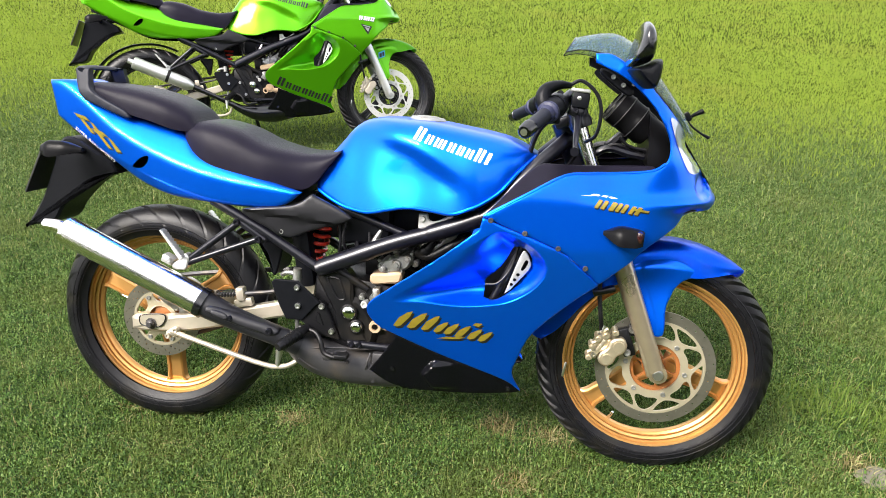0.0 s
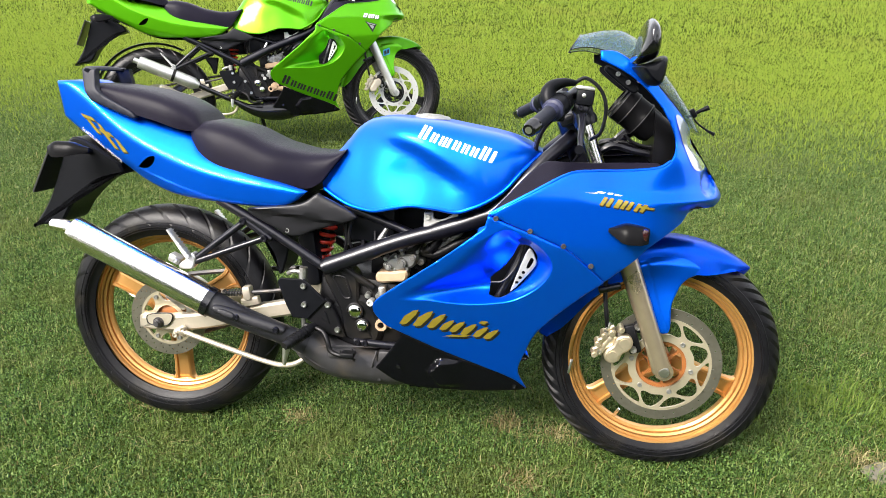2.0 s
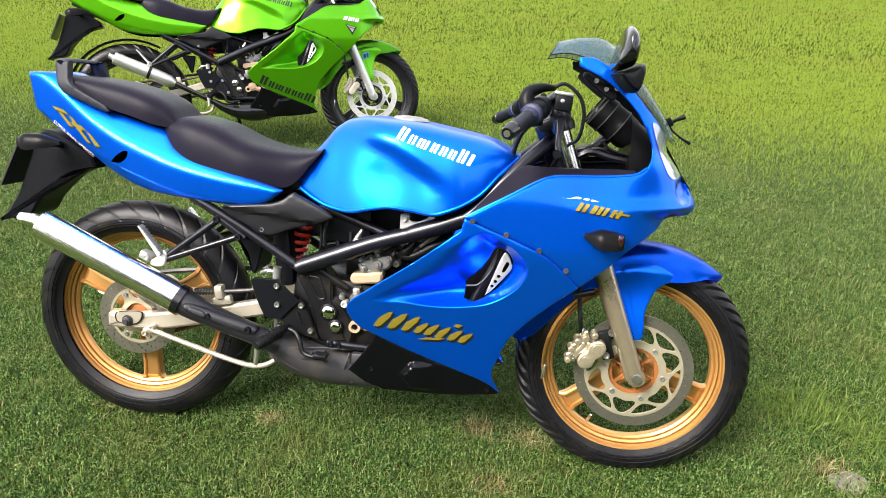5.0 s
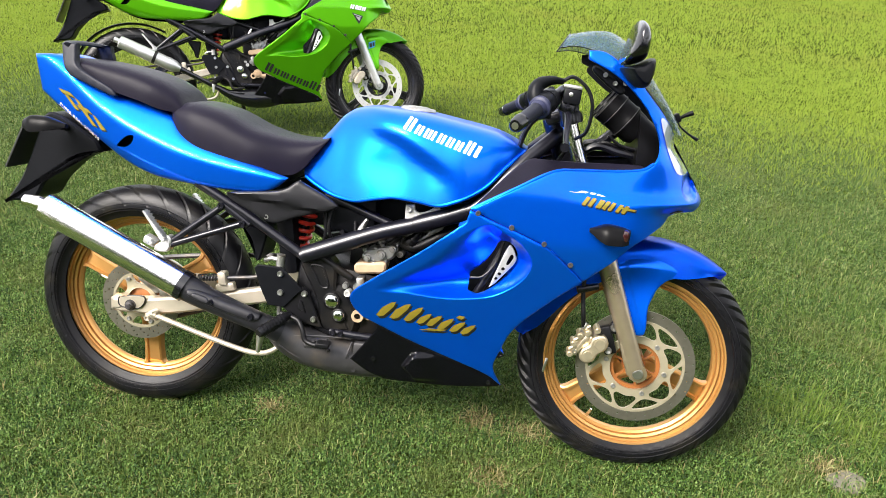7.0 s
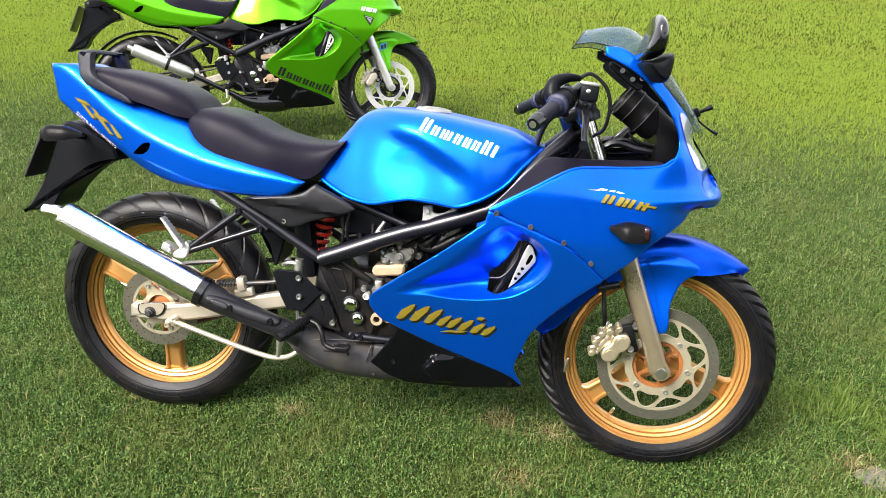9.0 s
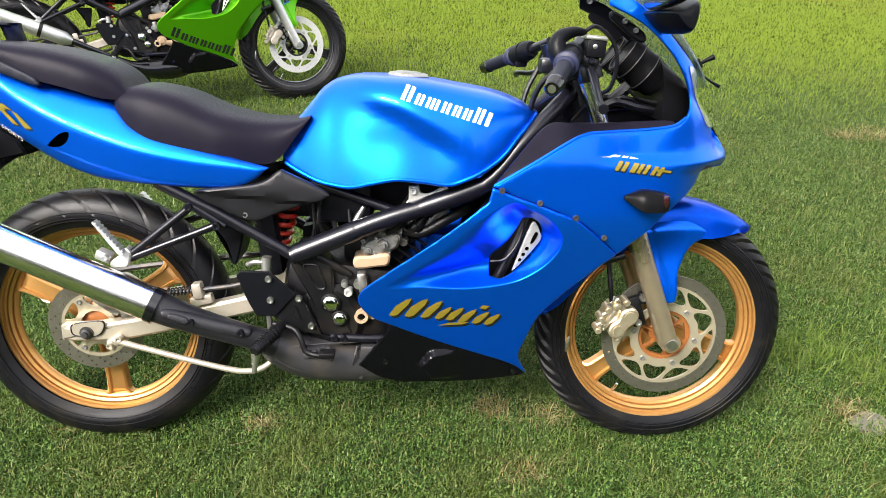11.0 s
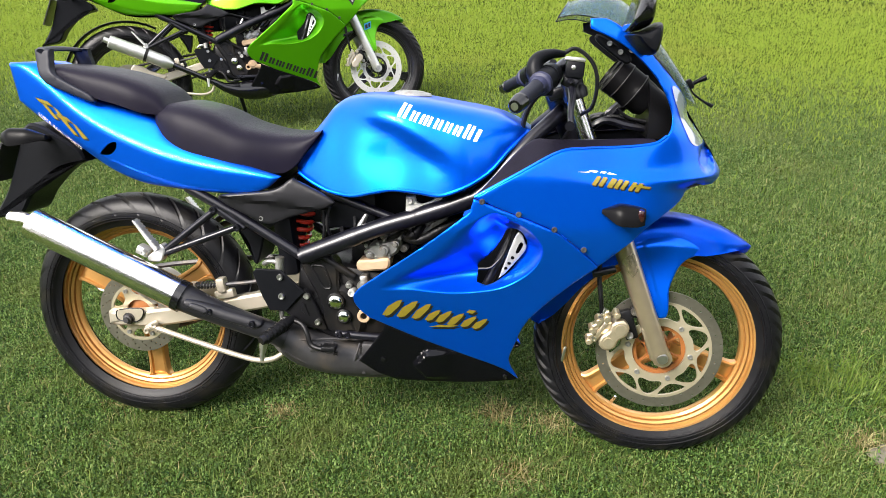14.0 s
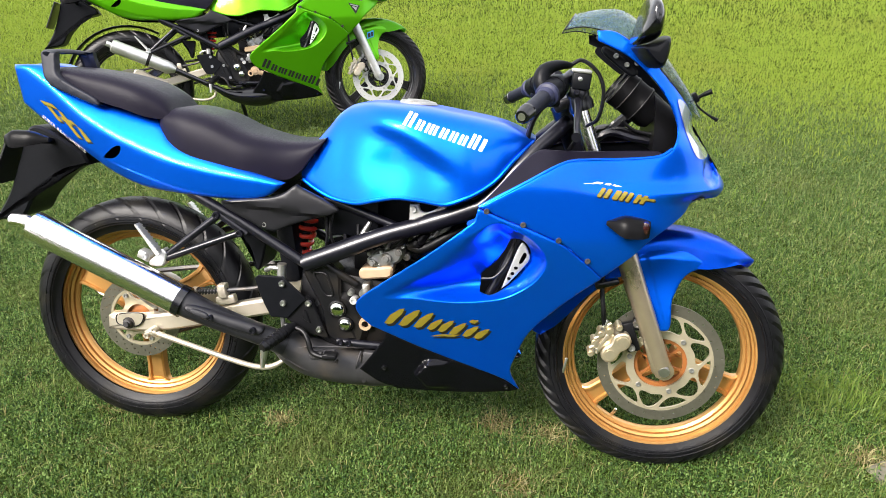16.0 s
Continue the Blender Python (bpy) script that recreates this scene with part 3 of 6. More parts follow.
def build_bike(c, root):
    """One sports motorcycle under the Empty root; c: its paints and what sets it apart."""
    paint, wheel = c["paint"], c["rim"]

    # wheels
    rw = empty("rear_wheel", root)
    rw.location = (0, 0, RU)
    tyre(0.054, 0.305, 0.226, 26, 26.0, rw, 0.10, 0.0060, 0.76)
    rim(0.027, radians(-86), wheel, c["hub"], rw, 0.050, 0.050)
    rear_disc(rw)
    part("valve", tube([(-0.150, 0.0, 0.045), (-0.132, 0.014, 0.040), (-0.118, 0.016, 0.036)], [0.005, 0.004, 0.0035], 8), M_CHROME, rw)
    part("sprocket", lathe([(0.036, -0.058), (0.088, -0.058), (0.094, -0.060), (0.088, -0.062), (0.036, -0.062)], 72, closed=True), M_STEEL, rw)
    fw = empty("front_wheel", root)
    fw.location = (FX, 0, FU)
    tyre(0.045, 0.297, 0.226, 46, -22.0, fw, 0.30, 0.0090, 0.86)
    rim(0.031, radians(99.6), wheel, c["hub"], fw, 0.030, 0.048)
    front_disc(fw, c["disc"], c["carrier"])
    part("valve", tube([(-0.095, 0.0, -0.178), (-0.088, 0.012, -0.160), (-0.085, 0.014, -0.152)], [0.005, 0.004, 0.0035], 8), M_CHROME, fw)
    part("balance_weight", box(-0.222, 0.034, -0.038, 0.007, 0.008, 0.040, 0.002, -10), M_STEEL, fw)
    part("axle_end", lathe([(0.0, 0.121), (0.011, 0.121), (0.0135, 0.117), (0.0135, 0.060)], 18), M_STEEL, fw)
    webs = [outline([(0.026 * math.cos(radians(a - 20)), 0.026 * math.sin(radians(a - 20))), (0.054 * math.cos(radians(a - 24)), 0.054 * math.sin(radians(a - 24))), (0.054 * math.cos(radians(a + 24)), 0.054 * math.sin(radians(a + 24))), (0.026 * math.cos(radians(a + 20)), 0.026 * math.sin(radians(a + 20)))], 0.006) for a in range(10, 370, 60)]
    part("hub_flange", ring_panel(0.063, webs, 0.012, 0.056, 0.010), c["hub"], fw)

    # fork
    for sg in (1, -1):
        s = 0.098 * sg
        leg = part("fork_leg", join(tube([(1.190, s, 0.600), (1.2035, s, 0.567), (1.310, s, 0.303)], [0.0235, 0.0245, 0.0215], 20),
                                    tube([(1.308, s, 0.306), (1.318, s, 0.281)], [0.0215, 0.019], 16),
                                    lathe([(0.0, s + sg * 0.012), (0.022, s + sg * 0.012), (0.022, s - sg * 0.03), (0.0, s - sg * 0.03)], 20, 1.317, 0.293),
                                    box(1.290, s, 0.330, 0.03, 0.03, 0.09, 0.006, 20)), c["fork"], root)
        part("fork_tube", tube([(1.195, s, 0.585), (1.045, s, 0.955)], 0.0185, 16), M_CHROME, root, "polished fork tube")
    part("lower_fork_clamp", join(box(1.148, 0.0, 0.690, 0.06, 0.24, 0.035, 0.008, 22)), M_GLOSS, root)
    part("top_fork_clamp", join(box(1.050, 0.0, 0.895, 0.07, 0.235, 0.026, 0.008, 22), box(1.00, 0.06, 0.905, 0.04, 0.05, 0.03, 0.008)), M_SATIN, root)
    part("steering_head", tube([(1.130, 0, 0.690), (1.045, 0, 0.890)], 0.035, 18), M_SATIN, root)

    # front mudguard
    verts, faces = [], []
    na, nb = 72, 31
    width = table([(52, 0.010), (55, 0.036), (60, 0.058), (66, 0.069), (76, 0.074), (110, 0.075), (150, 0.070), (171, 0.060)])
    edge_r = table([(52, 0.318), (55, 0.307), (60, 0.290), (65, 0.271), (73, 0.251), (82, 0.243), (100, 0.238), (125, 0.240), (150, 0.246), (163, 0.262), (171, 0.292)])
    for i in range(na + 1):
        a = 52 + (171 - 52) * i / na
        w = float(width(a))
        top = 0.317 + 0.004 * math.sin(radians(a))
        low = float(edge_r(a))
        for j in range(nb + 1):
            v = -1 + 2 * j / nb
            ss = w * math.sin(v * math.pi / 2) if abs(v) < 0.7 else w * (0.891 + 0.109 * (abs(v) - 0.7) / 0.3) * math.copysign(1, v)
            r = top - 0.026 * abs(v / 0.7) ** 3 if abs(v) < 0.7 else (top - 0.026) + (low - (top - 0.026)) * (abs(v) - 0.7) / 0.3
            verts.append((FX + r * math.cos(radians(a)), -ss, FU + r * math.sin(radians(a))))
    m = nb + 1
    for i in range(na):
        for j in range(nb):
            faces.append((i * m + j, i * m + j + 1, (i + 1) * m + j + 1, (i + 1) * m + j))
    bm = from_lists(verts, faces)
    bmesh.ops.solidify(bm, geom=list(bm.faces), thickness=0.003)
    fender = part("front_mudguard", bm, paint, root)
    flap = outline([(1.230, 0.548, 1), (1.246, 0.566), (1.290, 0.582), (1.330, 0.584), (1.366, 0.572), (1.392, 0.553), (1.397, 0.539, 1), (1.384, 0.5365), (1.356, 0.526), (1.338, 0.508), (1.328, 0.484), (1.320, 0.455), (1.321, 0.402), (1.312, 0.387), (1.296, 0.390), (1.285, 0.418), (1.257, 0.485)], 0.004)
    crease = np.array([(1.262 + 0.34 * (0.54 - u) + d, u) for u in np.arange(0.40, 0.565, 0.004) for d in (-0.004, -0.0015, 0.0015, 0.004)])
    for sg in (1, -1):
        part("mudguard_flap", panel(flap, lambda x, u: 0.0775 + 0.017 * (1 - sstep(u, 0.39, 0.53)) + 0.0035 * sstep(x - 1.262 - 0.34 * (0.54 - u), -0.004, 0.004) - 0.020 * sstep(np.hypot(x - FX, u - FU), 0.262, 0.292) - 0.012 * sstep(x, 1.33, 1.40), 0.004, 0.006, (), 0.004, sg, crease), paint, fender)

    # front brake
    lobes = outline([(1.222, 0.378), (1.236, 0.362), (1.230, 0.342), (1.214, 0.330), (1.204, 0.310), (1.184, 0.304), (1.170, 0.316), (1.174, 0.336), (1.190, 0.350), (1.198, 0.370)], 0.008)
    cal = part("front_brake_caliper", join(plate(lobes, 0.045, 0.110, 0.004), box(1.178, 0.072, 0.358, 0.030, 0.050, 0.040, 0.004, -30), box(1.158, 0.080, 0.335, 0.014, 0.034, 0.044, 0.003, -25), box(1.170, 0.080, 0.345, 0.012, 0.044, 0.056, 0.003, -28)), c["caliper"], root, "cast two-piston brake caliper")
    for x, u, r in ((1.166, 0.372, 0.009), (1.184, 0.381, 0.010), (1.152, 0.350, 0.008), (1.146, 0.322, 0.008), (1.206, 0.390, 0.008)):
        part("caliper_boss", lathe([(0, 0.112), (r * 0.6, 0.112), (r * 0.7, 0.106), (r, 0.106), (r, 0.07)], 14, x, u), c["caliper"], cal)
    for x, u, r in ((1.216, 0.357, 0.0165), (1.190, 0.324, 0.0150)):
        part("piston_cap", lathe([(0, 0.1125), (r * 0.78, 0.1125), (r * 0.84, 0.1105), (r, 0.1105), (r, 0.09)], 24, x, u), c["caliper"], cal)
    for x, u in ((1.160, 0.362), (1.150, 0.338), (1.176, 0.392)):
        part("caliper_pin", tube([(x - 0.006, 0.098, u - 0.004), (x + 0.012, 0.100, u + 0.006)], [0.0055, 0.0045], 10), c["caliper"], cal)
    part("bolt", bolt(1.170, 0.098, 0.378, 0.006), M_STEEL, cal)
    part("bolt", bolt(1.158, 0.098, 0.328, 0.006), M_STEEL, cal)
    part("bleed_nipple", tube([(1.172, 0.10, 0.392), (1.178, 0.10, 0.405)], 0.006, 10), M_STEEL, cal)
    part("caliper_bracket", join(box(1.236, 0.078, 0.362, 0.030, 0.02, 0.075, 0.005, 20), box(1.252, 0.080, 0.395, 0.03, 0.02, 0.03, 0.006)), M_CAST, cal, "dark cast bracket")
    for x, u in ((1.246, 0.398), (1.240, 0.338)):
        part("bolt", bolt(x, 0.092, u, 0.0085, 0.006), M_ALLOY, cal)
    part("brake_hose", tube([(1.172, 0.10, 0.392), (1.166, 0.102, 0.43), (1.160, 0.09, 0.478), (1.158, 0.08, 0.53), (1.150, 0.07, 0.60)], 0.0055, 8, 6), M_RUBBER, root)
    part("hose_clamp", box(1.170, 0.085, 0.490, 0.055, 0.025, 0.014, 0.004, 18), M_SATIN, root)

    # fuel tank
    tank = part("fuel_tank", shell(0.440, 0.985, tank_ub, tank_ut, tank_w, 64, 40, 0.42, 0.80, tank_dent), paint, root)
    rail = [(x, float(tank_w(x)) + 0.003, float(tank_ub(x)) + 0.001) for x in np.linspace(0.446, 0.980, 40)]
    for sg in (1, -1):
        part("tank_seam", tube([(x, sg * s, u) for x, s, u in rail], 0.0045, 8), paint, tank)
    part("filler_cap", join(moved(lathe([(0.0, 0.008), (0.026, 0.008), (0.030, 0.005), (0.041, 0.005), (0.045, 0.0), (0.045, -0.01)], 36),
                                  Matrix.Translation((0.705, 0, 0.874)) @ Matrix.Rotation(radians(3), 4, "Y") @ Matrix.Rotation(radians(-90), 4, "X"))), M_ALLOY, tank, "round steel filler cap")
    if c["tank_mark"]:
        marks("maker_mark", glyph_row(0.690, 0.834, 0.872, 0.783, (1.0, 0.72, 0.70, 0.72, 0.72, 0.72, 1.0, 0.9), (1.25, 1.0, 1.45, 1.0, 0.95, 1.0, 1.1, 0.5), 0.031, 0.16, (2, 2, 3, 2, 2, 2, 2, 1)), tank_s, c["tank_mark"], tank)

    # seats
    sb = table([(0.085, 0.812), (0.105, 0.795), (0.141, 0.754), (0.221, 0.724), (0.324, 0.699), (0.410, 0.690), (0.440, 0.706), (0.467, 0.742), (0.500, 0.785)])
    st = table([(0.085, 0.820), (0.110, 0.836), (0.148, 0.843), (0.217, 0.832), (0.324, 0.791), (0.415, 0.777), (0.467, 0.780), (0.500, 0.790)])
    sw = table([(0.085, 0.060), (0.110, 0.095), (0.200, 0.122), (0.300, 0.124), (0.400, 0.104), (0.460, 0.090), (0.500, 0.075)])
    part("rider_seat", shell(0.085, 0.500, sb, st, sw, 48, 28, 0.42, 0.62), M_VINYL, root)
    pb = table([(-0.200, 0.905), (-0.130, 0.893), (-0.060, 0.856), (0.022, 0.836), (0.091, 0.817), (0.128, 0.815)])
    pt = table([(-0.200, 0.912), (-0.165, 0.924), (-0.060, 0.917), (0.040, 0.897), (0.105, 0.866), (0.128, 0.835)])
    pw = table([(-0.200, 0.050), (-0.150, 0.082), (-0.060, 0.098), (0.040, 0.105), (0.128, 0.088)])
    part("pillion_seat", shell(-0.200, 0.128, pb, pt, pw, 40, 28, 0.42, 0.62), M_VINYL, root)

    # tail
    tail_edge = outline([(-0.275, 0.926, 1), (-0.200, 0.926), (-0.130, 0.892), (-0.057, 0.848), (0.067, 0.818), (0.105, 0.800), (0.148, 0.760), (0.268, 0.724), (0.420, 0.688, 1),
                         (0.384, 0.658), (0.338, 0.643), (0.276, 0.640), (0.154, 0.645), (0.059, 0.653), (-0.021, 0.680), (-0.100, 0.727), (-0.205, 0.790), (-0.265, 0.834, 1)])
    slot = outline([(-0.036, 0.719), (-0.010, 0.719), (0.010, 0.733), (0.015, 0.750), (-0.004, 0.747), (-0.024, 0.733)], 0.005)
    for sg in (1, -1):
        tp = part("tail_panel", panel(tail_edge, tail_s, 0.004, 0.0055, [slot], 0.010, sg, None, True), paint, root)
        if sg > 0:
            if c["stripes"]:
                for x, u in ((-0.166, 0.816), (-0.114, 0.780)):
                    q = [[(x - 0.040, u + 0.030), (x - 0.004, u + 0.022), (x + 0.012, u + 0.010), (x - 0.030, u + 0.020)],
                         [(x - 0.022, u + 0.016), (x - 0.010, u + 0.014), (x + 0.022, u - 0.020), (x + 0.008, u - 0.018)],
                         [(x + 0.010, u + 0.010), (x + 0.022, u + 0.004), (x + 0.050, u - 0.026), (x + 0.034, u - 0.026)]]
                    marks("gold_emblem", [[(a + 0.003, b - 0.004) for a, b in s] for s in q], tail_s, M_INK, tp, 0.0010)
                    marks("gold_emblem", q, tail_s, c["stripes"], tp, 0.0022)
                cu = bpy.data.curves.new("slogan", "FONT")
                cu.body, cu.size, cu.space_character = "SUPER REAL SPORTS", 0.0135, 1.15
                tmp = bpy.data.objects.new("slogan", cu)
                scene.collection.objects.link(tmp)
                me = bpy.data.meshes.new_from_object(tmp.evaluated_get(bpy.context.evaluated_depsgraph_get()))
                scene.collection.objects.unlink(tmp)
                ca, sa = math.cos(radians(-35)), math.sin(radians(-35))
                for v in me.vertices:
                    a, b = -0.210 + v.co.x * ca - v.co.y * sa, 0.803 + v.co.x * sa + v.co.y * ca
                    v.co = P(a, float(tail_s(a, b)) + 0.0016, b)
                me.materials.append(M_WHITE)
                ob = new("slogan", me)
                ob.parent = tp
                ob["label"] = "small white lettering"
    hump = shell(-0.282, -0.120, table([(-0.282, 0.842), (-0.12, 0.80)]), table([(-0.282, 0.905), (-0.262, 0.926), (-0.20, 0.931), (-0.12, 0.905)]), table([(-0.282, 0.030), (-0.26, 0.046), (-0.12, 0.060)]), 20, 20, 0.35, 0.6)
    part("tail_top", hump, paint, root)
    part("under_tray", shell(-0.24, 0.40, table([(-0.24, 0.80), (-0.02, 0.69), (0.15, 0.655), (0.40, 0.67)]), table([(-0.24, 0.87), (0.1, 0.79), (0.40, 0.695)]), table([(-0.24, 0.035), (0.0, 0.075), (0.4, 0.105)]), 20, 14), M_PLASTIC, root)
    part("tail_lamp", box(-0.258, 0, 0.862, 0.03, 0.09, 0.05, 0.008, 25), M_LAMPRED, root, "red tail lamp")
    # grab rail
    for sg in (1, -1):
        fin = outline([(-0.190, 0.958, 1), (-0.150, 0.960, 1), (-0.148, 0.935), (-0.135, 0.902), (-0.055, 0.862), (-0.040, 0.850), (-0.038, 0.842), (-0.060, 0.845), (-0.160, 0.880, 1), (-0.178, 0.905)])
        part("grab_rail", panel(fin, lambda x, u: 0.106 + 0.06 * (x + 0.06) - 0.25 * np.maximum(u - 0.90, 0), 0.014, 0.010, (), 0.005, sg), M_GRIP, root)
    part("grab_rail", tube([(-0.168, 0.088, 0.954), (-0.182, 0.062, 0.958), (-0.188, 0.0, 0.960), (-0.182, -0.062, 0.958), (-0.168, -0.088, 0.954)], 0.0055, 10, 5, 1.9), M_GRIP, root)
    # rear mudguard, plate, rear indicators
    rm = outline([(-0.120, 0.720, 1), (-0.215, 0.775), (-0.262, 0.772), (-0.290, 0.705), (-0.330, 0.610), (-0.385, 0.528, 1), (-0.360, 0.536), (-0.300, 0.548), (-0.262, 0.600), (-0.190, 0.665), (-0.105, 0.692, 1)])
    part("rear_mudguard", plate(rm, -0.056, 0.056, 0.006), M_PLASTIC, root)
    part("number_plate", join(plate([(-0.356, 0.634), (-0.352, 0.630), (-0.294, 0.752), (-0.298, 0.756)], -0.085, 0.085, 0.001)), M_PLATE, root, "black number plate")
    for sg in (1, -1):
        ind = part("rear_indicator", moved(shell(-0.055, 0.055, table([(-0.055, -0.012), (-0.03, -0.022), (0.055, -0.006)]), table([(-0.055, 0.006), (-0.03, 0.018), (0.0, 0.018), (0.055, 0.004)]), table([(-0.055, 0.01), (-0.03, 0.022), (0.0, 0.022), (0.055, 0.006)]), 18, 16, 0.8, 0.9),
                                           Matrix.Translation(P(-0.205, 0.135 * sg, 0.760))), M_SMOKE, root, "smoked black indicator")
        part("indicator_stalk", tube([(-0.200, 0.05 * sg, 0.745), (-0.200, 0.125 * sg, 0.758)], 0.009, 8), M_RUBBER, ind)

    # black side cover under the seat
    sc = outline([(0.262, 0.634), (0.395, 0.656), (0.440, 0.682), (0.456, 0.678), (0.535, 0.640), (0.533, 0.622), (0.440, 0.590), (0.385, 0.570), (0.335, 0.588)])
    for sg in (1, -1):
        cov = part("side_cover", panel(sc, lambda x, u: 0.128 - 0.010 * sstep(x, 0.30, 0.52) + 0.014 * sstep(u - 0.622 + 0.10 * (x - 0.40), -0.006, 0.006) - 0.14 * np.maximum(u - 0.648, 0), 0.006, 0.010, (), 0.007, sg), M_COVER, root)
        part("bolt", bolt(0.365, 0.120 * sg if sg > 0 else -0.126, 0.585), M_STEEL, cov)

    # upper fairing
    up = outline([(0.876, 0.681, 1), (0.965, 0.732), (1.046, 0.778), (1.100, 0.786), (1.171, 0.789), (1.240, 0.797), (1.270, 0.816), (1.276, 0.859), (1.243, 0.922), (1.198, 0.970), (1.156, 1.000), (1.098, 1.026, 1),
                  (1.096, 1.046, 1), (1.135, 1.044), (1.190, 1.010), (1.238, 0.966), (1.298, 0.902), (1.330, 0.860), (1.370, 0.800), (1.398, 0.760), (1.418, 0.724, 1), (1.390, 0.703, 1), (1.352, 0.698), (1.326, 0.692, 1),
                  (1.312, 0.673), (1.290, 0.658), (1.236, 0.620), (1.204, 0.585), (1.146, 0.531, 1), (1.120, 0.556), (1.062, 0.604), (0.997, 0.634), (0.940, 0.655)])
    corner = np.array([(a, b) for a in np.arange(1.27, 1.42, 0.004) for b in np.arange(0.66, 0.765, 0.004)])
    scoop_rings = rings(SCOOP, (-0.006, -0.003, -0.0012, 0.0006, 0.0024, 0.0045, 0.007, 0.010, 0.014, 0.019, 0.025, 0.032, 0.040))
    fine = np.array([(float(nose_x(u)) - 0.10 * (1 - math.cos(v * math.pi / 2)) - 0.001, u) for u in np.arange(0.70, 1.0, 0.008) for v in (0.15, 0.3, 0.45, 0.6, 0.75)])
    for sg in (1, -1):
        uf = part("upper_fairing", panel(up, fair_s, 0.004, 0.0075, (), 0.0035, sg, np.concatenate([fine, corner]), True), paint, root, "", 75)
        rim_line = spline([(0.877, 0.682), (0.965, 0.733), (1.046, 0.778), (1.100, 0.786), (1.171, 0.789), (1.240, 0.797), (1.268, 0.813)], 8)
        part("fairing_lip", tube([(x, sg * (float(fair_s(x, u)) - 0.0035), u) for x, u in rim_line], 0.0036, 8), paint, uf)
        if sg > 0:
            for x, u in ((0.893, 0.674), (0.970, 0.648), (1.046, 0.617), (1.111, 0.572)):
                part("bolt", bolt(x, float(fair_s(x, u)) + 0.001, u, 0.0062, 0.004), M_PIPE, uf)
            if c["stripes"]:
                k = glyph_row(1.116, 0.714, 1.222, 0.700, (1.0, 1.0, 1.0, 0.95), (1.25, 0.6, 1.2, 1.25), 0.0195, 0.45, (2, 1, 2, 2)) + [[(1.205, 0.716), (1.240, 0.711), (1.236, 0.707), (1.206, 0.711)]]
                marks("side_emblem", [[(a + 0.002, b - 0.003) for a, b in s] for s in k], fair_s, M_INK, uf, 0.0012)
                marks("side_emblem", k, fair_s, c["stripes"], uf, 0.0024)
                marks("side_script", [[(1.084, 0.7395), (1.110, 0.7385), (1.122, 0.7435), (1.112, 0.7430), (1.106, 0.7400)], [(1.112, 0.7400), (1.124, 0.7385), (1.130, 0.7415), (1.118, 0.7430)], [(1.132, 0.7380), (1.143, 0.7365), (1.147, 0.7400), (1.136, 0.7410)], [(1.148, 0.7360), (1.158, 0.7345), (1.168, 0.7350), (1.152, 0.7390)]], fair_s, M_WHITE, uf, 0.0018)
            else:
                k = glyph_row(1.140, 0.712, 1.232, 0.698, (1.0, 1.0, 1.0, 0.95), (1.3, 0.7, 1.2, 1.3), 0.022, 0.28, (2, 1, 2, 2))
                marks("side_emblem", [[(a + 0.002, b - 0.003) for a, b in s] for s in k], fair_s, M_INK, uf, 0.0012)
                marks("side_emblem", k, fair_s, M_WHITE, uf, 0.0024)
                part("badge", decal([[(1.150, 0.690), (1.215, 0.672), (1.188, 0.630)]], fair_s, 0.0014), M_INK, uf, "black triangular badge")
                part("badge", decal([[(1.160, 0.684), (1.205, 0.672), (1.202, 0.667), (1.163, 0.678)], [(1.170, 0.672), (1.199, 0.664), (1.190, 0.645)]], fair_s, 0.0026), M_STEEL, uf)
        if c["stripes"]:
            ind = part("front_indicator", moved(shell(-0.042, 0.045, table([(-0.042, -0.004), (0.0, -0.022), (0.03, -0.020), (0.045, -0.016)]), table([(-0.042, 0.004), (0.0, 0.020), (0.03, 0.018), (0.045, 0.015)]), table([(-0.042, 0.004), (0.0, 0.030), (0.03, 0.028), (0.045, 0.020)]), 20, 18, 0.7, 0.9),
                                                Matrix.Translation(P(1.184, (float(fair_s(1.184, 0.657)) + 0.012) * sg, 0.657)) @ Matrix.Rotation(radians(4), 4, "Y")), M_SMOKE, root, "smoked black indicator")
            part("indicator_lens", box(1.219, (float(fair_s(1.222, 0.656)) + 0.022) * sg, 0.657, 0.014, 0.044, 0.026, 0.005, -4), M_LENSDARK, ind, "dark red lens")
    part("nose_floor", shell(1.22, 1.405, table([(1.22, 0.690), (1.405, 0.706)]), table([(1.22, 0.712), (1.405, 0.714)]), table([(1.22, 0.15), (1.32, 0.13), (1.38, 0.07), (1.405, 0.02)]), 16, 14, 0.4), M_PLASTIC, root)
    lens = outline([(1.294, 0.903), (1.328, 0.857), (1.366, 0.803), (1.350, 0.789), (1.326, 0.797), (1.301, 0.842), (1.273, 0.910)], 0.006)
    hl = empty("headlamp", root)
    for sg in (1, -1):
        part("headlamp_lens", panel(lens, lambda x, u: fair_s(x, u) + 0.0025, 0.003, 0.007, (), 0.0, sg), M_LENS, hl, "pale reflecting headlamp glass")
    # lower fairing
    lowf = outline([(0.8750, 0.6790, 1), (0.940, 0.6536), (0.997, 0.6326), (1.0612, 0.6026), (1.1192, 0.5546), (1.1454, 0.5296, 1), (1.075, 0.468), (1.002, 0.388), (0.973, 0.318), (0.962, 0.270), (0.985, 0.218, 1),
                    (0.930, 0.256), (0.761, 0.326), (0.641, 0.383, 1), (0.620, 0.405), (0.609, 0.430), (0.619, 0.455), (0.667, 0.494), (0.771, 0.571), (0.868, 0.650, 1)])
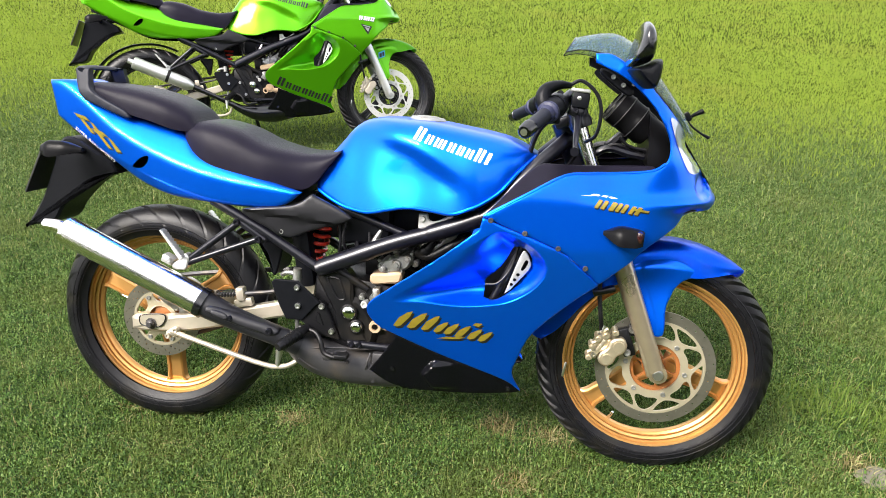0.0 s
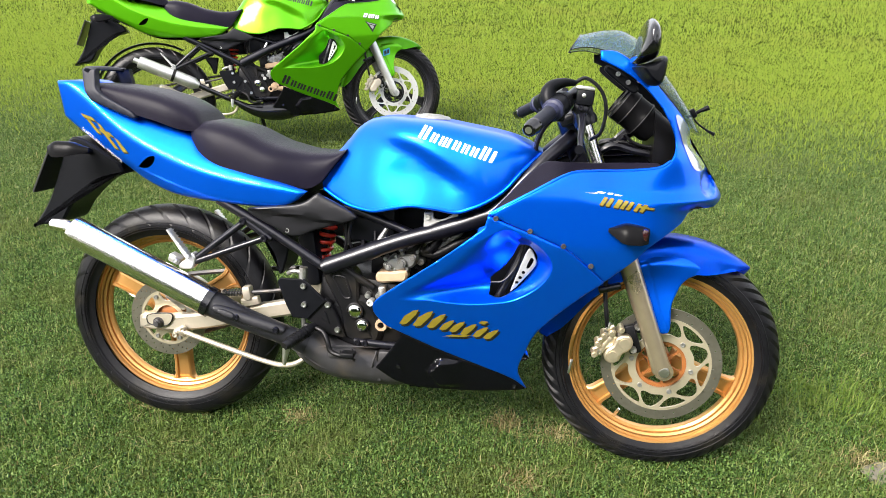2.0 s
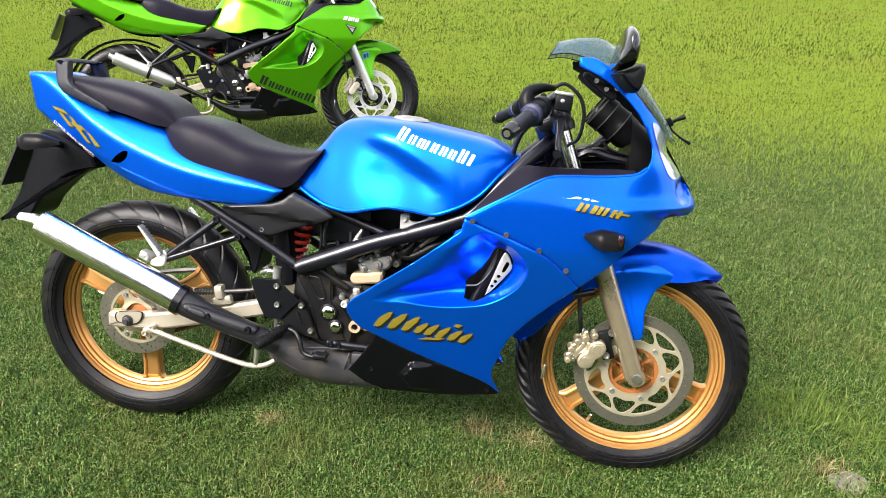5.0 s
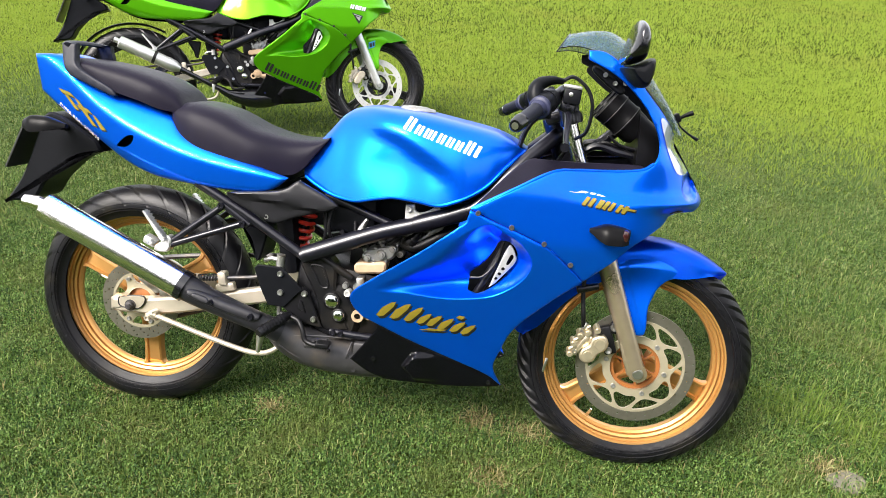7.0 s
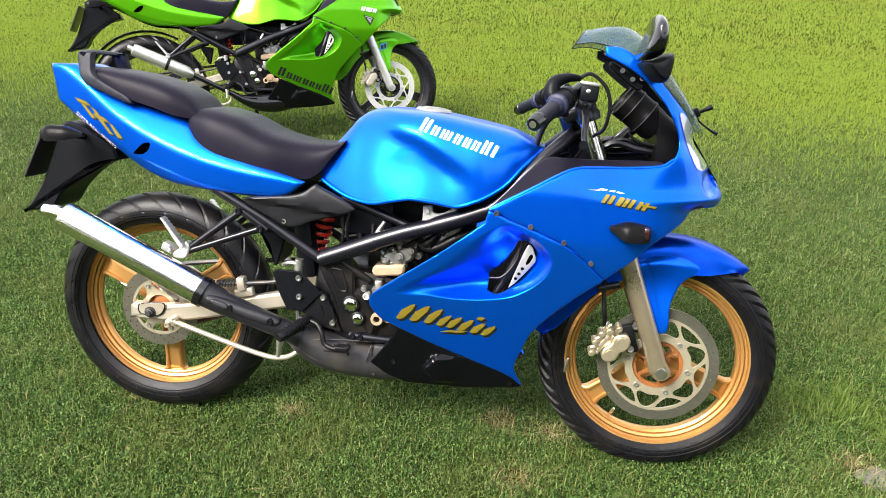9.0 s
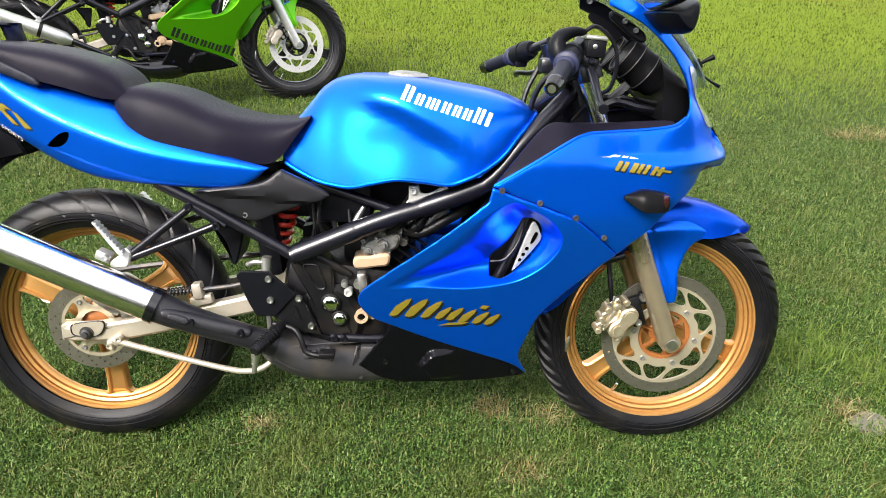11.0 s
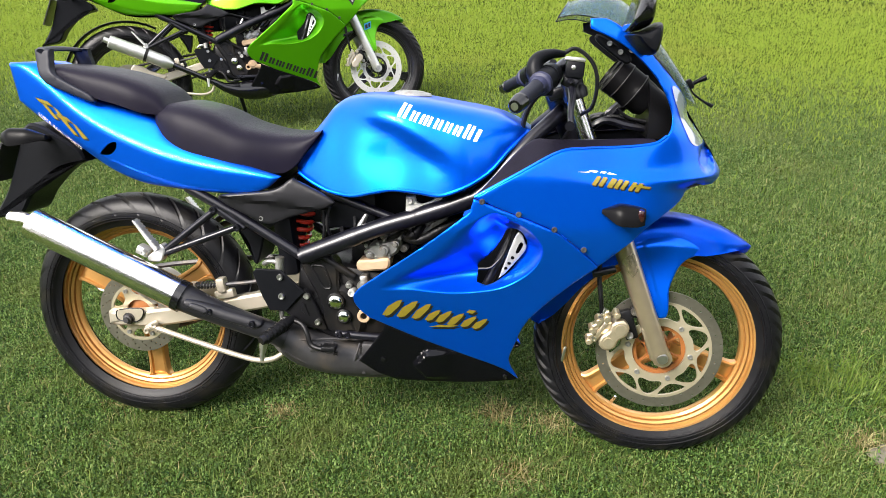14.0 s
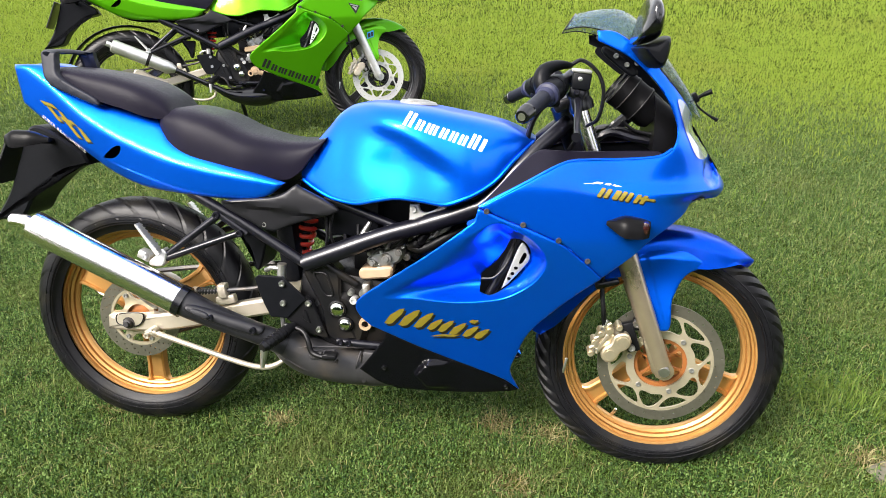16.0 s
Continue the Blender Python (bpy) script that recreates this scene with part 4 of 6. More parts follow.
    vent = outline([(0.882, 0.475, 1), (0.883, 0.498), (0.886, 0.518), (0.913, 0.544), (0.934, 0.577), (0.946, 0.602), (0.967, 0.604), (0.984, 0.588), (0.989, 0.562), (0.965, 0.514), (0.937, 0.487), (0.908, 0.473)], 0.004)
    for sg in (1, -1):
        lf = part("lower_fairing", panel(lowf, fair_s, 0.004, 0.0055, [vent], 0.0025, sg, scoop_rings, sg > 0, SCOOP), paint, root, "", 75)
        if sg > 0:
            if c["stripes"]:
                q = []
                for x, u, ln, w in ((0.672, 0.394, 0.042, 0.018), (0.704, 0.391, 0.043, 0.020), (0.738, 0.388, 0.040, 0.018), (0.768, 0.384, 0.028, 0.017), (0.792, 0.380, 0.030, 0.017), (0.818, 0.374, 0.031, 0.018), (0.848, 0.370, 0.028, 0.018), (0.874, 0.366, 0.026, 0.018)):
                    q.append([(x, u), (x + 0.5 * w, u - 0.003), (x + w, u), (x + w + 0.55 * ln, u + 0.62 * ln), (x + w + 0.72 * ln, u + ln), (x + 0.6 * w + 0.6 * ln, u + 0.92 * ln), (x + 0.35 * ln, u + 0.55 * ln)])
                q.append([(0.776, 0.364), (0.830, 0.366), (0.846, 0.372), (0.800, 0.371)])
                q.append([(0.862, 0.408), (0.876, 0.404), (0.886, 0.413), (0.870, 0.415)])
                marks("brush_emblem", [[(a + 0.004, b - 0.006) for a, b in s] for s in q], fair_s, M_INK, lf, 0.0012)
                marks("brush_emblem", q, fair_s, c["stripes"], lf, 0.0026)
            else:
                marks("maker_mark", glyph_row(0.665, 0.385, 0.960, 0.262, (1.0, 0.72, 0.70, 0.72, 0.72, 0.72, 1.0, 0.9), (1.25, 1.0, 1.45, 1.0, 0.95, 1.0, 1.1, 0.5), 0.046, 0.1, (2, 2, 3, 2, 2, 2, 2, 1)), fair_s, M_INK, lf)
    vl = outline([(0.84, 0.44), (0.86, 0.60), (0.95, 0.66), (1.03, 0.62), (1.03, 0.52), (0.96, 0.44)], 0.01)
    for sg in (1, -1):
        part("vent_backing", panel(vl, lambda x, u: 0.110 + 0 * x, 0.003, 0.02, (), 0, sg), M_PLASTIC, root)
        stay = outline([(0.931, 0.486, 1), (0.944, 0.497, 1), (0.986, 0.552), (0.985, 0.573), (0.974, 0.592), (0.964, 0.584), (0.945, 0.530)], 0.004)
        hs = [circle(0.946, 0.510, 0.0042), circle(0.953, 0.522, 0.0045), circle(0.960, 0.535, 0.0045), outline([(0.966, 0.548), (0.973, 0.547), (0.982, 0.566), (0.975, 0.571)], 0.004)]
        part("radiator_stay", panel(stay, lambda x, u: 0.174 + 0 * x, 0.005, 0.008, hs, 0.002, sg), M_FOOT if c["stripes"] else M_WHITE, root, "drilled bright stay")
        part("radiator_tube", tube([(0.900, 0.150 * sg, 0.455), (0.930, 0.150 * sg, 0.520), (0.965, 0.145 * sg, 0.600)], 0.011, 10), M_SATIN, root)
        part("wiring", tube([(0.885, 0.170 * sg, 0.505), (0.915, 0.172 * sg, 0.512), (0.942, 0.165 * sg, 0.548), (0.955, 0.158 * sg, 0.600)], 0.0028, 6, 6), M_CAST, root)
    # belly pan
    bel = outline([(0.641, 0.381, 1), (0.761, 0.324), (0.930, 0.254), (0.986, 0.216, 1), (0.958, 0.207), (0.818, 0.198), (0.676, 0.207), (0.604, 0.252, 1), (0.650, 0.318), (0.672, 0.360)])
    def belly_s(x, u):
        off = np.abs(u - 0.252)
        sc_in = sstep(x - 0.730 - 0.75 * off, 0.0, 0.016) * (1 - sstep(x, 0.765, 0.850)) * (1 - sstep(off, 0.030, 0.046))
        return fair_s(x, u) - 0.006 + 0.018 * sc_in
    inlet_pts = np.array([(a, b) for a in np.arange(0.722, 0.86, 0.0045) for b in np.arange(0.21, 0.305, 0.0045)])
    for sg in (1, -1):
        bp = part("belly_pan", panel(bel, belly_s, 0.004, 0.0085, (), 0.005, sg, inlet_pts), c["belly"], root)
        if sg > 0:
            for x, u in ((0.664, 0.262), (0.954, 0.222)):
                part("bolt", bolt(x, float(belly_s(x, u)) + 0.001, u, 0.006, 0.004), M_GLOSS, bp)
    part("belly_floor", shell(0.62, 0.93, table([(0.62, 0.215), (0.70, 0.196), (0.93, 0.204)]), table([(0.62, 0.24), (0.93, 0.228)]), table([(0.62, 0.10), (0.7, 0.118), (0.9, 0.108), (0.93, 0.09)]), 16, 14, 0.4), c["belly"], root)
    # inner black cover between tank and fairing
    ic = outline([(0.878, 0.684, 1), (0.886, 0.692), (0.906, 0.714), (0.947, 0.758), (0.976, 0.785), (0.998, 0.798), (1.032, 0.800), (1.120, 0.802), (1.236, 0.806), (1.246, 0.797, 1), (1.171, 0.786), (1.046, 0.775), (0.965, 0.730)], 0.004)
    ice = table([(0.87, 0.678), (0.965, 0.731), (1.046, 0.777), (1.25, 0.797)])
    for sg in (1, -1):
        part("inner_cover", panel(ic, lambda x, u: fair_s(x, u) - 0.006 - 0.9 * np.maximum(u - ice(x), 0), 0.004, 0.006, (), 0.003, sg), M_VINYL, root)
    part("cowl_liner", shell(1.235, 1.345, table([(1.235, 0.80), (1.345, 0.80)]), table([(1.235, 0.925), (1.30, 0.875), (1.345, 0.825)]), table([(1.235, 0.112), (1.28, 0.105), (1.345, 0.03)]), 16, 18, 0.4), M_SMOKE, root)

    for sg in (1, -1):
        arm = part("cowl_arm", plate(outline([(1.118, 1.016), (1.150, 1.000), (1.184, 0.976), (1.190, 0.962), (1.180, 0.956), (1.166, 0.962), (1.138, 0.982), (1.112, 1.004)], 0.006), 0.090 * sg, 0.104 * sg, 0.004), M_PLASTIC, root)
        if sg > 0:
            for x, u in ((1.141, 0.997), (1.165, 0.980)):
                part("bolt", bolt(x, 0.106, u, 0.0055, 0.005), M_STEEL, arm)

    # windscreen
    rows = [((1.352, 0.862), (1.300, 0.896), 0.105), ((1.318, 0.920), (1.262, 0.944), 0.125), ((1.262, 0.995), (1.208, 0.996), 0.130), ((1.205, 1.060), (1.155, 1.034), 0.128), ((1.158, 1.094), (1.104, 1.048), 0.122), ((1.110, 1.097), (1.066, 1.053), 0.119), ((1.054, 1.086), (1.030, 1.047), 0.110)]
    both = spline([np.array((*a, *b, w)) for a, b, w in rows], 6)
    verts, faces, m = [], [], 17
    for cx, cu_, exx, eu, w in both:
        for j in range(m):
            v = -1 + 2 * j / (m - 1)
            k = abs(v) ** 2.2
            verts.append((cx + (exx - cx) * k, -w * math.sin(v * math.pi / 2), cu_ + (eu - cu_) * k))
    for i in range(len(both) - 1):
        for j in range(m - 1):
            faces.append((i * m + j, i * m + j + 1, (i + 1) * m + j + 1, (i + 1) * m + j))
    bm = from_lists(verts, faces)
    bmesh.ops.solidify(bm, geom=list(bm.faces), thickness=0.003)
    ws = part("windscreen", bm, M_SCREEN, root, "smoked clear windscreen", 60)
    edge = [verts[i * m + m - 1] for i in range(len(both))][::-1]
    rim_pts = [(x, -y, z) for x, y, z in [verts[i * m] for i in range(len(both))] + [verts[(len(both) - 1) * m + j] for j in range(m)] + edge]
    part("screen_edge", tube(rim_pts, 0.0013, 6), M_GLOSS, ws)
    for sg in (1, -1):
        for x, u in ((1.118, 1.042), (1.215, 0.985)):
            part("bolt", bolt(x, 0.128, u, 0.006, 0.004) if sg > 0 else lathe([(0, -0.134), (0.006, -0.133), (0.006, -0.12)], 12, x, u), M_STEEL, ws)
    # mirrors
    for sg in ((1,) if c["stripes"] else (1, -1)):
        e = outline([(1.156, 1.019), (1.164, 1.056), (1.174, 1.096), (1.185, 1.109), (1.199, 1.098), (1.207, 1.069), (1.203, 1.035), (1.185, 1.022)], 0.008)
        mh = part("mirror", pod(e, 0.130 * sg, 0.330 * sg, 18, 0.26), M_GLOSS, root, "black fairing mirror")
        e = outline([(1.166, 1.015), (1.193, 1.022), (1.220, 1.037), (1.223, 1.010), (1.216, 0.980), (1.205, 0.975), (1.187, 0.988), (1.171, 1.005)], 0.008)
        part("mirror_stalk", pod(e, 0.085 * sg, 0.315 * sg, 18, 0.14), M_PLASTIC, mh)
    # instruments
    face = [(0.0, -0.004), (0.036, -0.004), (0.038, 0.0), (0.041, 0.0), (0.043, -0.006), (0.0415, -0.022), (0.0425, -0.024), (0.0425, -0.030), (0.041, -0.032), (0.041, -0.058), (0.0425, -0.060), (0.0425, -0.067), (0.040, -0.070), (0.039, -0.092), (0.033, -0.104), (0.0, -0.108)]
    for ss, size in ((0.050, 1.0), (-0.050, 0.95)):
        place = Matrix.Translation(P(1.157, ss, 0.934)) @ Matrix.Rotation(radians(36), 4, "Y") @ Matrix.Rotation(radians(-90), 4, "Z")
        pod_body = part("instrument_pod", moved(lathe([(r * size, k) for r, k in face], 40), place), M_SMOKE, root, "round black instrument pod")
        for k in (-0.002, -0.027, -0.0635):
            part("pod_ring", moved(lathe([(0.0428 * size, k + 0.0013), (0.0440 * size, k), (0.0428 * size, k - 0.0013), (0.0416 * size, k)], 40, closed=True), place), M_PIPE, pod_body, "thin grey ring")
    part("cowl_bracket", join(tube([(1.10, 0.06, 0.80), (1.145, 0.06, 0.832), (1.20, 0.06, 0.822), (1.26, 0.05, 0.815)], 0.009, 8, 5), tube([(1.10, -0.06, 0.80), (1.145, -0.06, 0.832), (1.26, -0.05, 0.815)], 0.009, 8, 5),
                              tube([(1.15, 0.02, 0.83), (1.19, 0.03, 0.87)], 0.014, 8)), M_SATIN, root)
    part("wiring", join(tube([(1.12, 0.05, 0.806), (1.16, 0.06, 0.842), (1.22, 0.06, 0.826), (1.255, 0.06, 0.81)], 0.0045, 6, 6), tube([(1.17, 0.07, 0.86), (1.20, 0.07, 0.84), (1.25, 0.07, 0.832)], 0.004, 6, 6)), M_RUBBER, root)

    # handlebars
    for sg in (1, -1):
        a, b = (np.array((1.050, 0.112, 0.956)), np.array((0.955, 0.365, 0.879))) if sg > 0 else (np.array((1.030, -0.112, 0.950)), np.array((0.900, -0.355, 0.875)))
        d = b - a
        hb = part("handlebar", join(tube([a, b], 0.011, 14), tube([a + (0.030, 0, -0.075), a + (0.024, 0, -0.060), a + (0.020, 0, -0.050), a + (0.016, 0, -0.035), a + (0.014, 0, -0.03), a + (0.002, 0, 0.0)], [0.026, 0.028, 0.024, 0.024, 0.028, 0.026], 16)), M_SATIN, root)
        gp = part("grip", tube([a + d * 0.56, a + d * 0.58, a + d * 0.88], [0.0150, 0.0158, 0.0152], 20), M_GRIP, hb, "black rubber grip")
        part("grip_collar", tube([a + d * 0.49, a + d * 0.50, a + d * 0.535, a + d * 0.545, a + d * 0.60], [0.020, 0.0240, 0.0240, 0.0185, 0.0165], 24), M_COLLAR, gp, "blue-grey rubber flange")
        part("bar_end", tube([a + d * 0.88, a + d * 0.89, a + d * 0.92, a + d * 0.925, a + d * 0.985, a + d * 1.0], [0.013, 0.0168, 0.0168, 0.0157, 0.0150, 0.012], 20), M_GLOSS, hb)
        part("bar_screw", tube([a + d * 0.998, a + d * 1.004], 0.0075, 12), M_STEEL, hb)
        part("switch_block", join(tube([a + d * 0.24, a + d * 0.28, a + d * 0.46, a + d * 0.50], [0.018, 0.023, 0.0250, 0.020], 18), tube([a + d * 0.36, a + d * 0.38], 0.0258, 18), box(*(a + d * 0.40 + (0.0, 0.010 * sg, -0.022)), 0.030, 0.04, 0.022, 0.005)), M_PLASTIC, hb)
        ball = np.array((1.060, 0.318, 0.842)) if sg > 0 else b + (0.085, 0.03, -0.01)
        part("lever", tube([a + d * 0.18 + (0.030, 0, -0.020), a + d * 0.30 + (0.045, 0, -0.040), (a + d * 0.30 + ball) / 2 + (0.022, 0, -0.025), ball + (0.002, -0.03 * sg, 0.004), ball], [0.011, 0.009, 0.0068, 0.0062, 0.0095], 10, 5), M_SATIN, hb)
        part("lever_perch", join(box(*(a + d * 0.20 + (0.030, 0, -0.022)), 0.036, 0.034, 0.026, 0.006, -20), bolt(*(a + d * 0.24 + (0.034, 0.012 * sg, -0.016)), 0.006, 0.005)), M_SATIN, hb)
        if sg > 0:
            mc = part("brake_reservoir", join(box(1.069, 0.165, 0.944, 0.038, 0.046, 0.034, 0.004, -4), box(1.062, 0.160, 0.922, 0.030, 0.036, 0.020, 0.005)), M_PLASTIC, hb)
            lid = part("reservoir_lid", box(1.068, 0.165, 0.9635, 0.042, 0.050, 0.007, 0.002, -4), M_ALLOY, mc, "ribbed grey metal lid")
            for k in range(7):
                part("lid_rib", box(1.068, 0.145 + 0.0066 * k, 0.9675, 0.036, 0.0028, 0.002, 0.0008, -4), M_ALLOY, lid)
            part("level_window", lathe([(0.0, 0.1890), (0.003, 0.1890), (0.0046, 0.1884), (0.0046, 0.18)], 20, 1.066, 0.948), M_STEEL, mc)
            part("throttle_hood", tube([a + d * 0.42 + (-0.010, 0, -0.008), a + d * 0.40 + (-0.024, 0, 0.014), a + d * 0.37 + (-0.022, 0, 0.034), a + d * 0.32 + (0.0, 0, 0.042), a + d * 0.26 + (0.020, 0, 0.038)], [0.018, 0.018, 0.015, 0.010, 0.006], 14, 5, 1.15), M_PLASTIC, hb)
            part("throttle_cable", tube([a + d * 0.26 + (0.018, 0, 0.038), (1.069, 0.170, 0.985), (1.103, 0.168, 0.960), (1.117, 0.165, 0.920), (1.111, 0.150, 0.868), (1.090, 0.11, 0.845), (1.06, 0.06, 0.79)], 0.0042, 8, 8), M_RUBBER, root)
        else:
            part("switch_button", join(box(0.978, -0.225, 0.937, 0.016, 0.012, 0.010, 0.002), box(0.965, -0.235, 0.925, 0.010, 0.012, 0.012, 0.002)), M_SMOKE, hb)
    part("wiring", join(tube([(1.04, 0.10, 0.92), (0.985, 0.08, 0.87), (0.965, 0.06, 0.80), (0.98, 0.05, 0.74)], 0.006, 8, 6), tube([(1.00, -0.05, 0.90), (0.97, -0.04, 0.84), (0.96, -0.03, 0.78)], 0.006, 8, 6)), M_RUBBER, root)

    # frame
    for sg in (1, -1):
        s = 0.128 * sg
        fr = part("main_frame_tube", tube([(0.462, s, 0.498), (0.643, s, 0.575), (0.760, s * 0.98, 0.615), (0.870, s * 0.98, 0.660), (0.945, s * 0.86, 0.742), (1.000, s * 0.66, 0.800), (1.055, 0.045 * sg, 0.850)], [0.020, 0.020, 0.0195, 0.019, 0.017, 0.017, 0.018], 18, 5), M_SATIN, root)
        part("frame_sleeve", tube([(0.470, s, 0.502), (0.560, s, 0.540), (0.594, s, 0.5545), (0.602, s, 0.558)], [0.0215, 0.0215, 0.0215, 0.0202], 18), M_SATIN, fr)
        part("frame_sleeve", tube([(0.735, s * 0.985, 0.6065), (0.745, s * 0.985, 0.610), (0.80, s * 0.98, 0.630), (0.862, s * 0.975, 0.656)], [0.0198, 0.0213, 0.0213, 0.0210], 18), M_SATIN, fr)
        part("seat_tube", tube([(0.180, s * 0.86, 0.650), (0.300, s * 0.86, 0.588), (0.466, s * 0.90, 0.492)], 0.0125, 12), M_SATIN, root)
        part("upper_frame_tube", tube([(0.500, s * 0.60, 0.648), (0.560, s * 0.62, 0.630), (0.690, s * 0.70, 0.588)], 0.0105, 12), M_SATIN, root)
        pp = outline([(0.456, 0.508, 1), (0.500, 0.520, 1), (0.544, 0.480), (0.552, 0.410), (0.590, 0.315, 1), (0.545, 0.303, 1), (0.515, 0.318), (0.498, 0.390), (0.458, 0.470)], 0.012)
        pv = part("pivot_plate", plate(pp, 0.075 * sg, s - 0.008 * sg, 0.006), M_CAST, root)
        rib = outline([(0.488, 0.476), (0.512, 0.474), (0.519, 0.462), (0.530, 0.428), (0.524, 0.420), (0.510, 0.424), (0.494, 0.452), (0.486, 0.466)], 0.006)
        part("cast_rib", tube([(x, s - 0.008 * sg, u) for x, u in list(rib) + [rib[0]]], 0.0032, 8), M_CAST, pv)
        part("pivot_bolt", bolt(0.470, s * 0.98, 0.496, 0.011, 0.007) if sg > 0 else bolt(0.470, -0.12, 0.496, 0.011, 0.006), M_SATIN, pv)
        # passenger footrest stay
        tri = part("footrest_stay", join(tube([(0.112, 0.125 * sg, 0.488), (0.252, 0.112 * sg, 0.600)], 0.0088, 10), tube([(0.118, 0.125 * sg, 0.486), (0.305, 0.112 * sg, 0.560)], 0.0085, 10), tube([(0.245, 0.113 * sg, 0.606), (0.318, 0.110 * sg, 0.556)], 0.010, 10)), M_SATIN, root)
        for x, u in ((0.248, 0.600), (0.304, 0.559), (0.118, 0.489)):
            part("bolt", bolt(x, 0.122 if sg > 0 else -0.12, u, 0.009, 0.007), M_SATIN, tri)
        pa, pb_ = np.array((0.055, 0.570)), np.array((0.112, 0.500))
        pdn = (pb_ - pa) / np.linalg.norm(pb_ - pa)
        pnn = np.array((-pdn[1], pdn[0]))
        edge = [pa - pnn * 0.002, pb_ - pnn * 0.008, pb_ + pnn * 0.005]
        for k in range(9):
            q = pb_ + (pa - pb_) * (k + 0.6) / 9.5
            edge += [q + pnn * 0.0030, q + pdn * 0.0012 + pnn * 0.0056, q - pdn * 0.0028 + pnn * 0.0056, q - pdn * 0.0035 + pnn * 0.0030]
        edge += [pa + pnn * 0.003]
        pg = part("passenger_footrest", plate(edge, 0.128 * sg, 0.150 * sg, 0.0015), M_FOOT, tri, "bright serrated folding footrest")
        part("footrest_hinge", join(plate(outline([(0.112, 0.510), (0.123, 0.498), (0.116, 0.472), (0.102, 0.466), (0.080, 0.468), (0.080, 0.480), (0.098, 0.494)], 0.006), 0.110 * sg, 0.136 * sg, 0.003), box(0.058, 0.108 * sg, 0.486, 0.034, 0.030, 0.022, 0.005, -24), bolt(0.068, 0.132 * sg, 0.488, 0.007, 0.006 * sg)), M_FOOT, tri)

    # swing arm
    for sg in (1, -1):
        arm = outline([(-0.060, 0.316, 1), (-0.060, 0.284, 1), (-0.020, 0.280), (0.100, 0.290), (0.330, 0.345), (0.440, 0.372, 1), (0.440, 0.415, 1), (0.335, 0.388), (0.150, 0.345), (0.020, 0.322)], 0.02)
        sw_ = part("swing_arm", plate(arm, 0.072 * sg, 0.104 * sg, 0.006), M_SILVER, root, "champagne alloy swing arm")
        part("chain_adjuster", join(plate(outline([(-0.026, 0.325), (0.034, 0.332), (0.035, 0.310), (0.016, 0.296), (-0.024, 0.297), (-0.034, 0.308)], 0.005), 0.103 * sg, 0.108 * sg, 0.002)), M_SILVER, sw_)
        part("adjuster_edge", tube([(x, 0.1075 * sg, u) for x, u in outline([(-0.026, 0.325), (0.034, 0.332), (0.035, 0.310), (0.016, 0.296), (-0.024, 0.297), (-0.034, 0.308)], 0.005)], 0.0016, 6), M_CAST, sw_)
        part("axle_nut", join(lathe([(0, 0.124 * sg), (0.007, 0.124 * sg), (0.0075, 0.119 * sg), (0.0105, 0.118 * sg), (0.0115, 0.115 * sg), (0.0115, 0.110 * sg), (0.0155, 0.110 * sg), (0.0155, 0.105 * sg)], 12, -0.001, 0.304)), M_PIPE, sw_)
    # rear brake, torque rod, brake rod
    part("brake_rod", tube([(0.060, 0.118, 0.292), (0.120, 0.122, 0.277), (0.300, 0.140, 0.238), (0.365, 0.140, 0.231), (0.402, 0.128, 0.243), (0.416, 0.115, 0.266)], 0.0068, 10, 5), M_SILVER, root)
    part("rear_brake_arm", join(box(0.062, 0.112, 0.288, 0.035, 0.014, 0.020, 0.004, 30), bolt(0.052, 0.118, 0.279, 0.008, 0.008), bolt(0.073, 0.118, 0.295, 0.008, 0.008)), M_SILVER, root)
    part("rear_caliper", join(box(0.046, 0.065, 0.372, 0.07, 0.05, 0.05, 0.010, -35), box(0.085, 0.085, 0.352, 0.03, 0.02, 0.04, 0.005)), M_ALLOY, root)
    sp = part("brake_rod_spring", join(tube([(0.165, 0.102, 0.398), (0.240, 0.104, 0.407), (0.330, 0.104, 0.420), (0.360, 0.104, 0.432)], 0.0052, 8, 4),
                                       tube([(0.182 + 0.0010 * k, 0.102 + 0.009 * math.cos(k * 0.78), 0.400 + 0.00014 * k + 0.009 * math.sin(k * 0.78)) for k in range(70)], 0.0018, 5)), M_PIPE, root)
    part("hose_clip", box(0.176, 0.102, 0.392, 0.020, 0.026, 0.034, 0.005, 8), M_SILVER, root)
    part("hose_clip", join(box(0.250, 0.104, 0.408, 0.022, 0.028, 0.036, 0.005, 8), box(0.256, 0.100, 0.384, 0.05, 0.02, 0.022, 0.004, 14)), M_SILVER, root)

    # chain on the far side
    part("chain", tube([(0.44, -0.060, 0.450), (0.20, -0.060, 0.424), (0.0, -0.060, 0.394), (-0.066, -0.060, 0.366), (-0.091, -0.060, 0.303), (-0.066, -0.060, 0.240), (0.0, -0.060, 0.212), (0.22, -0.060, 0.290), (0.44, -0.060, 0.352)], 0.007, 6, 4), M_PIPE, root)

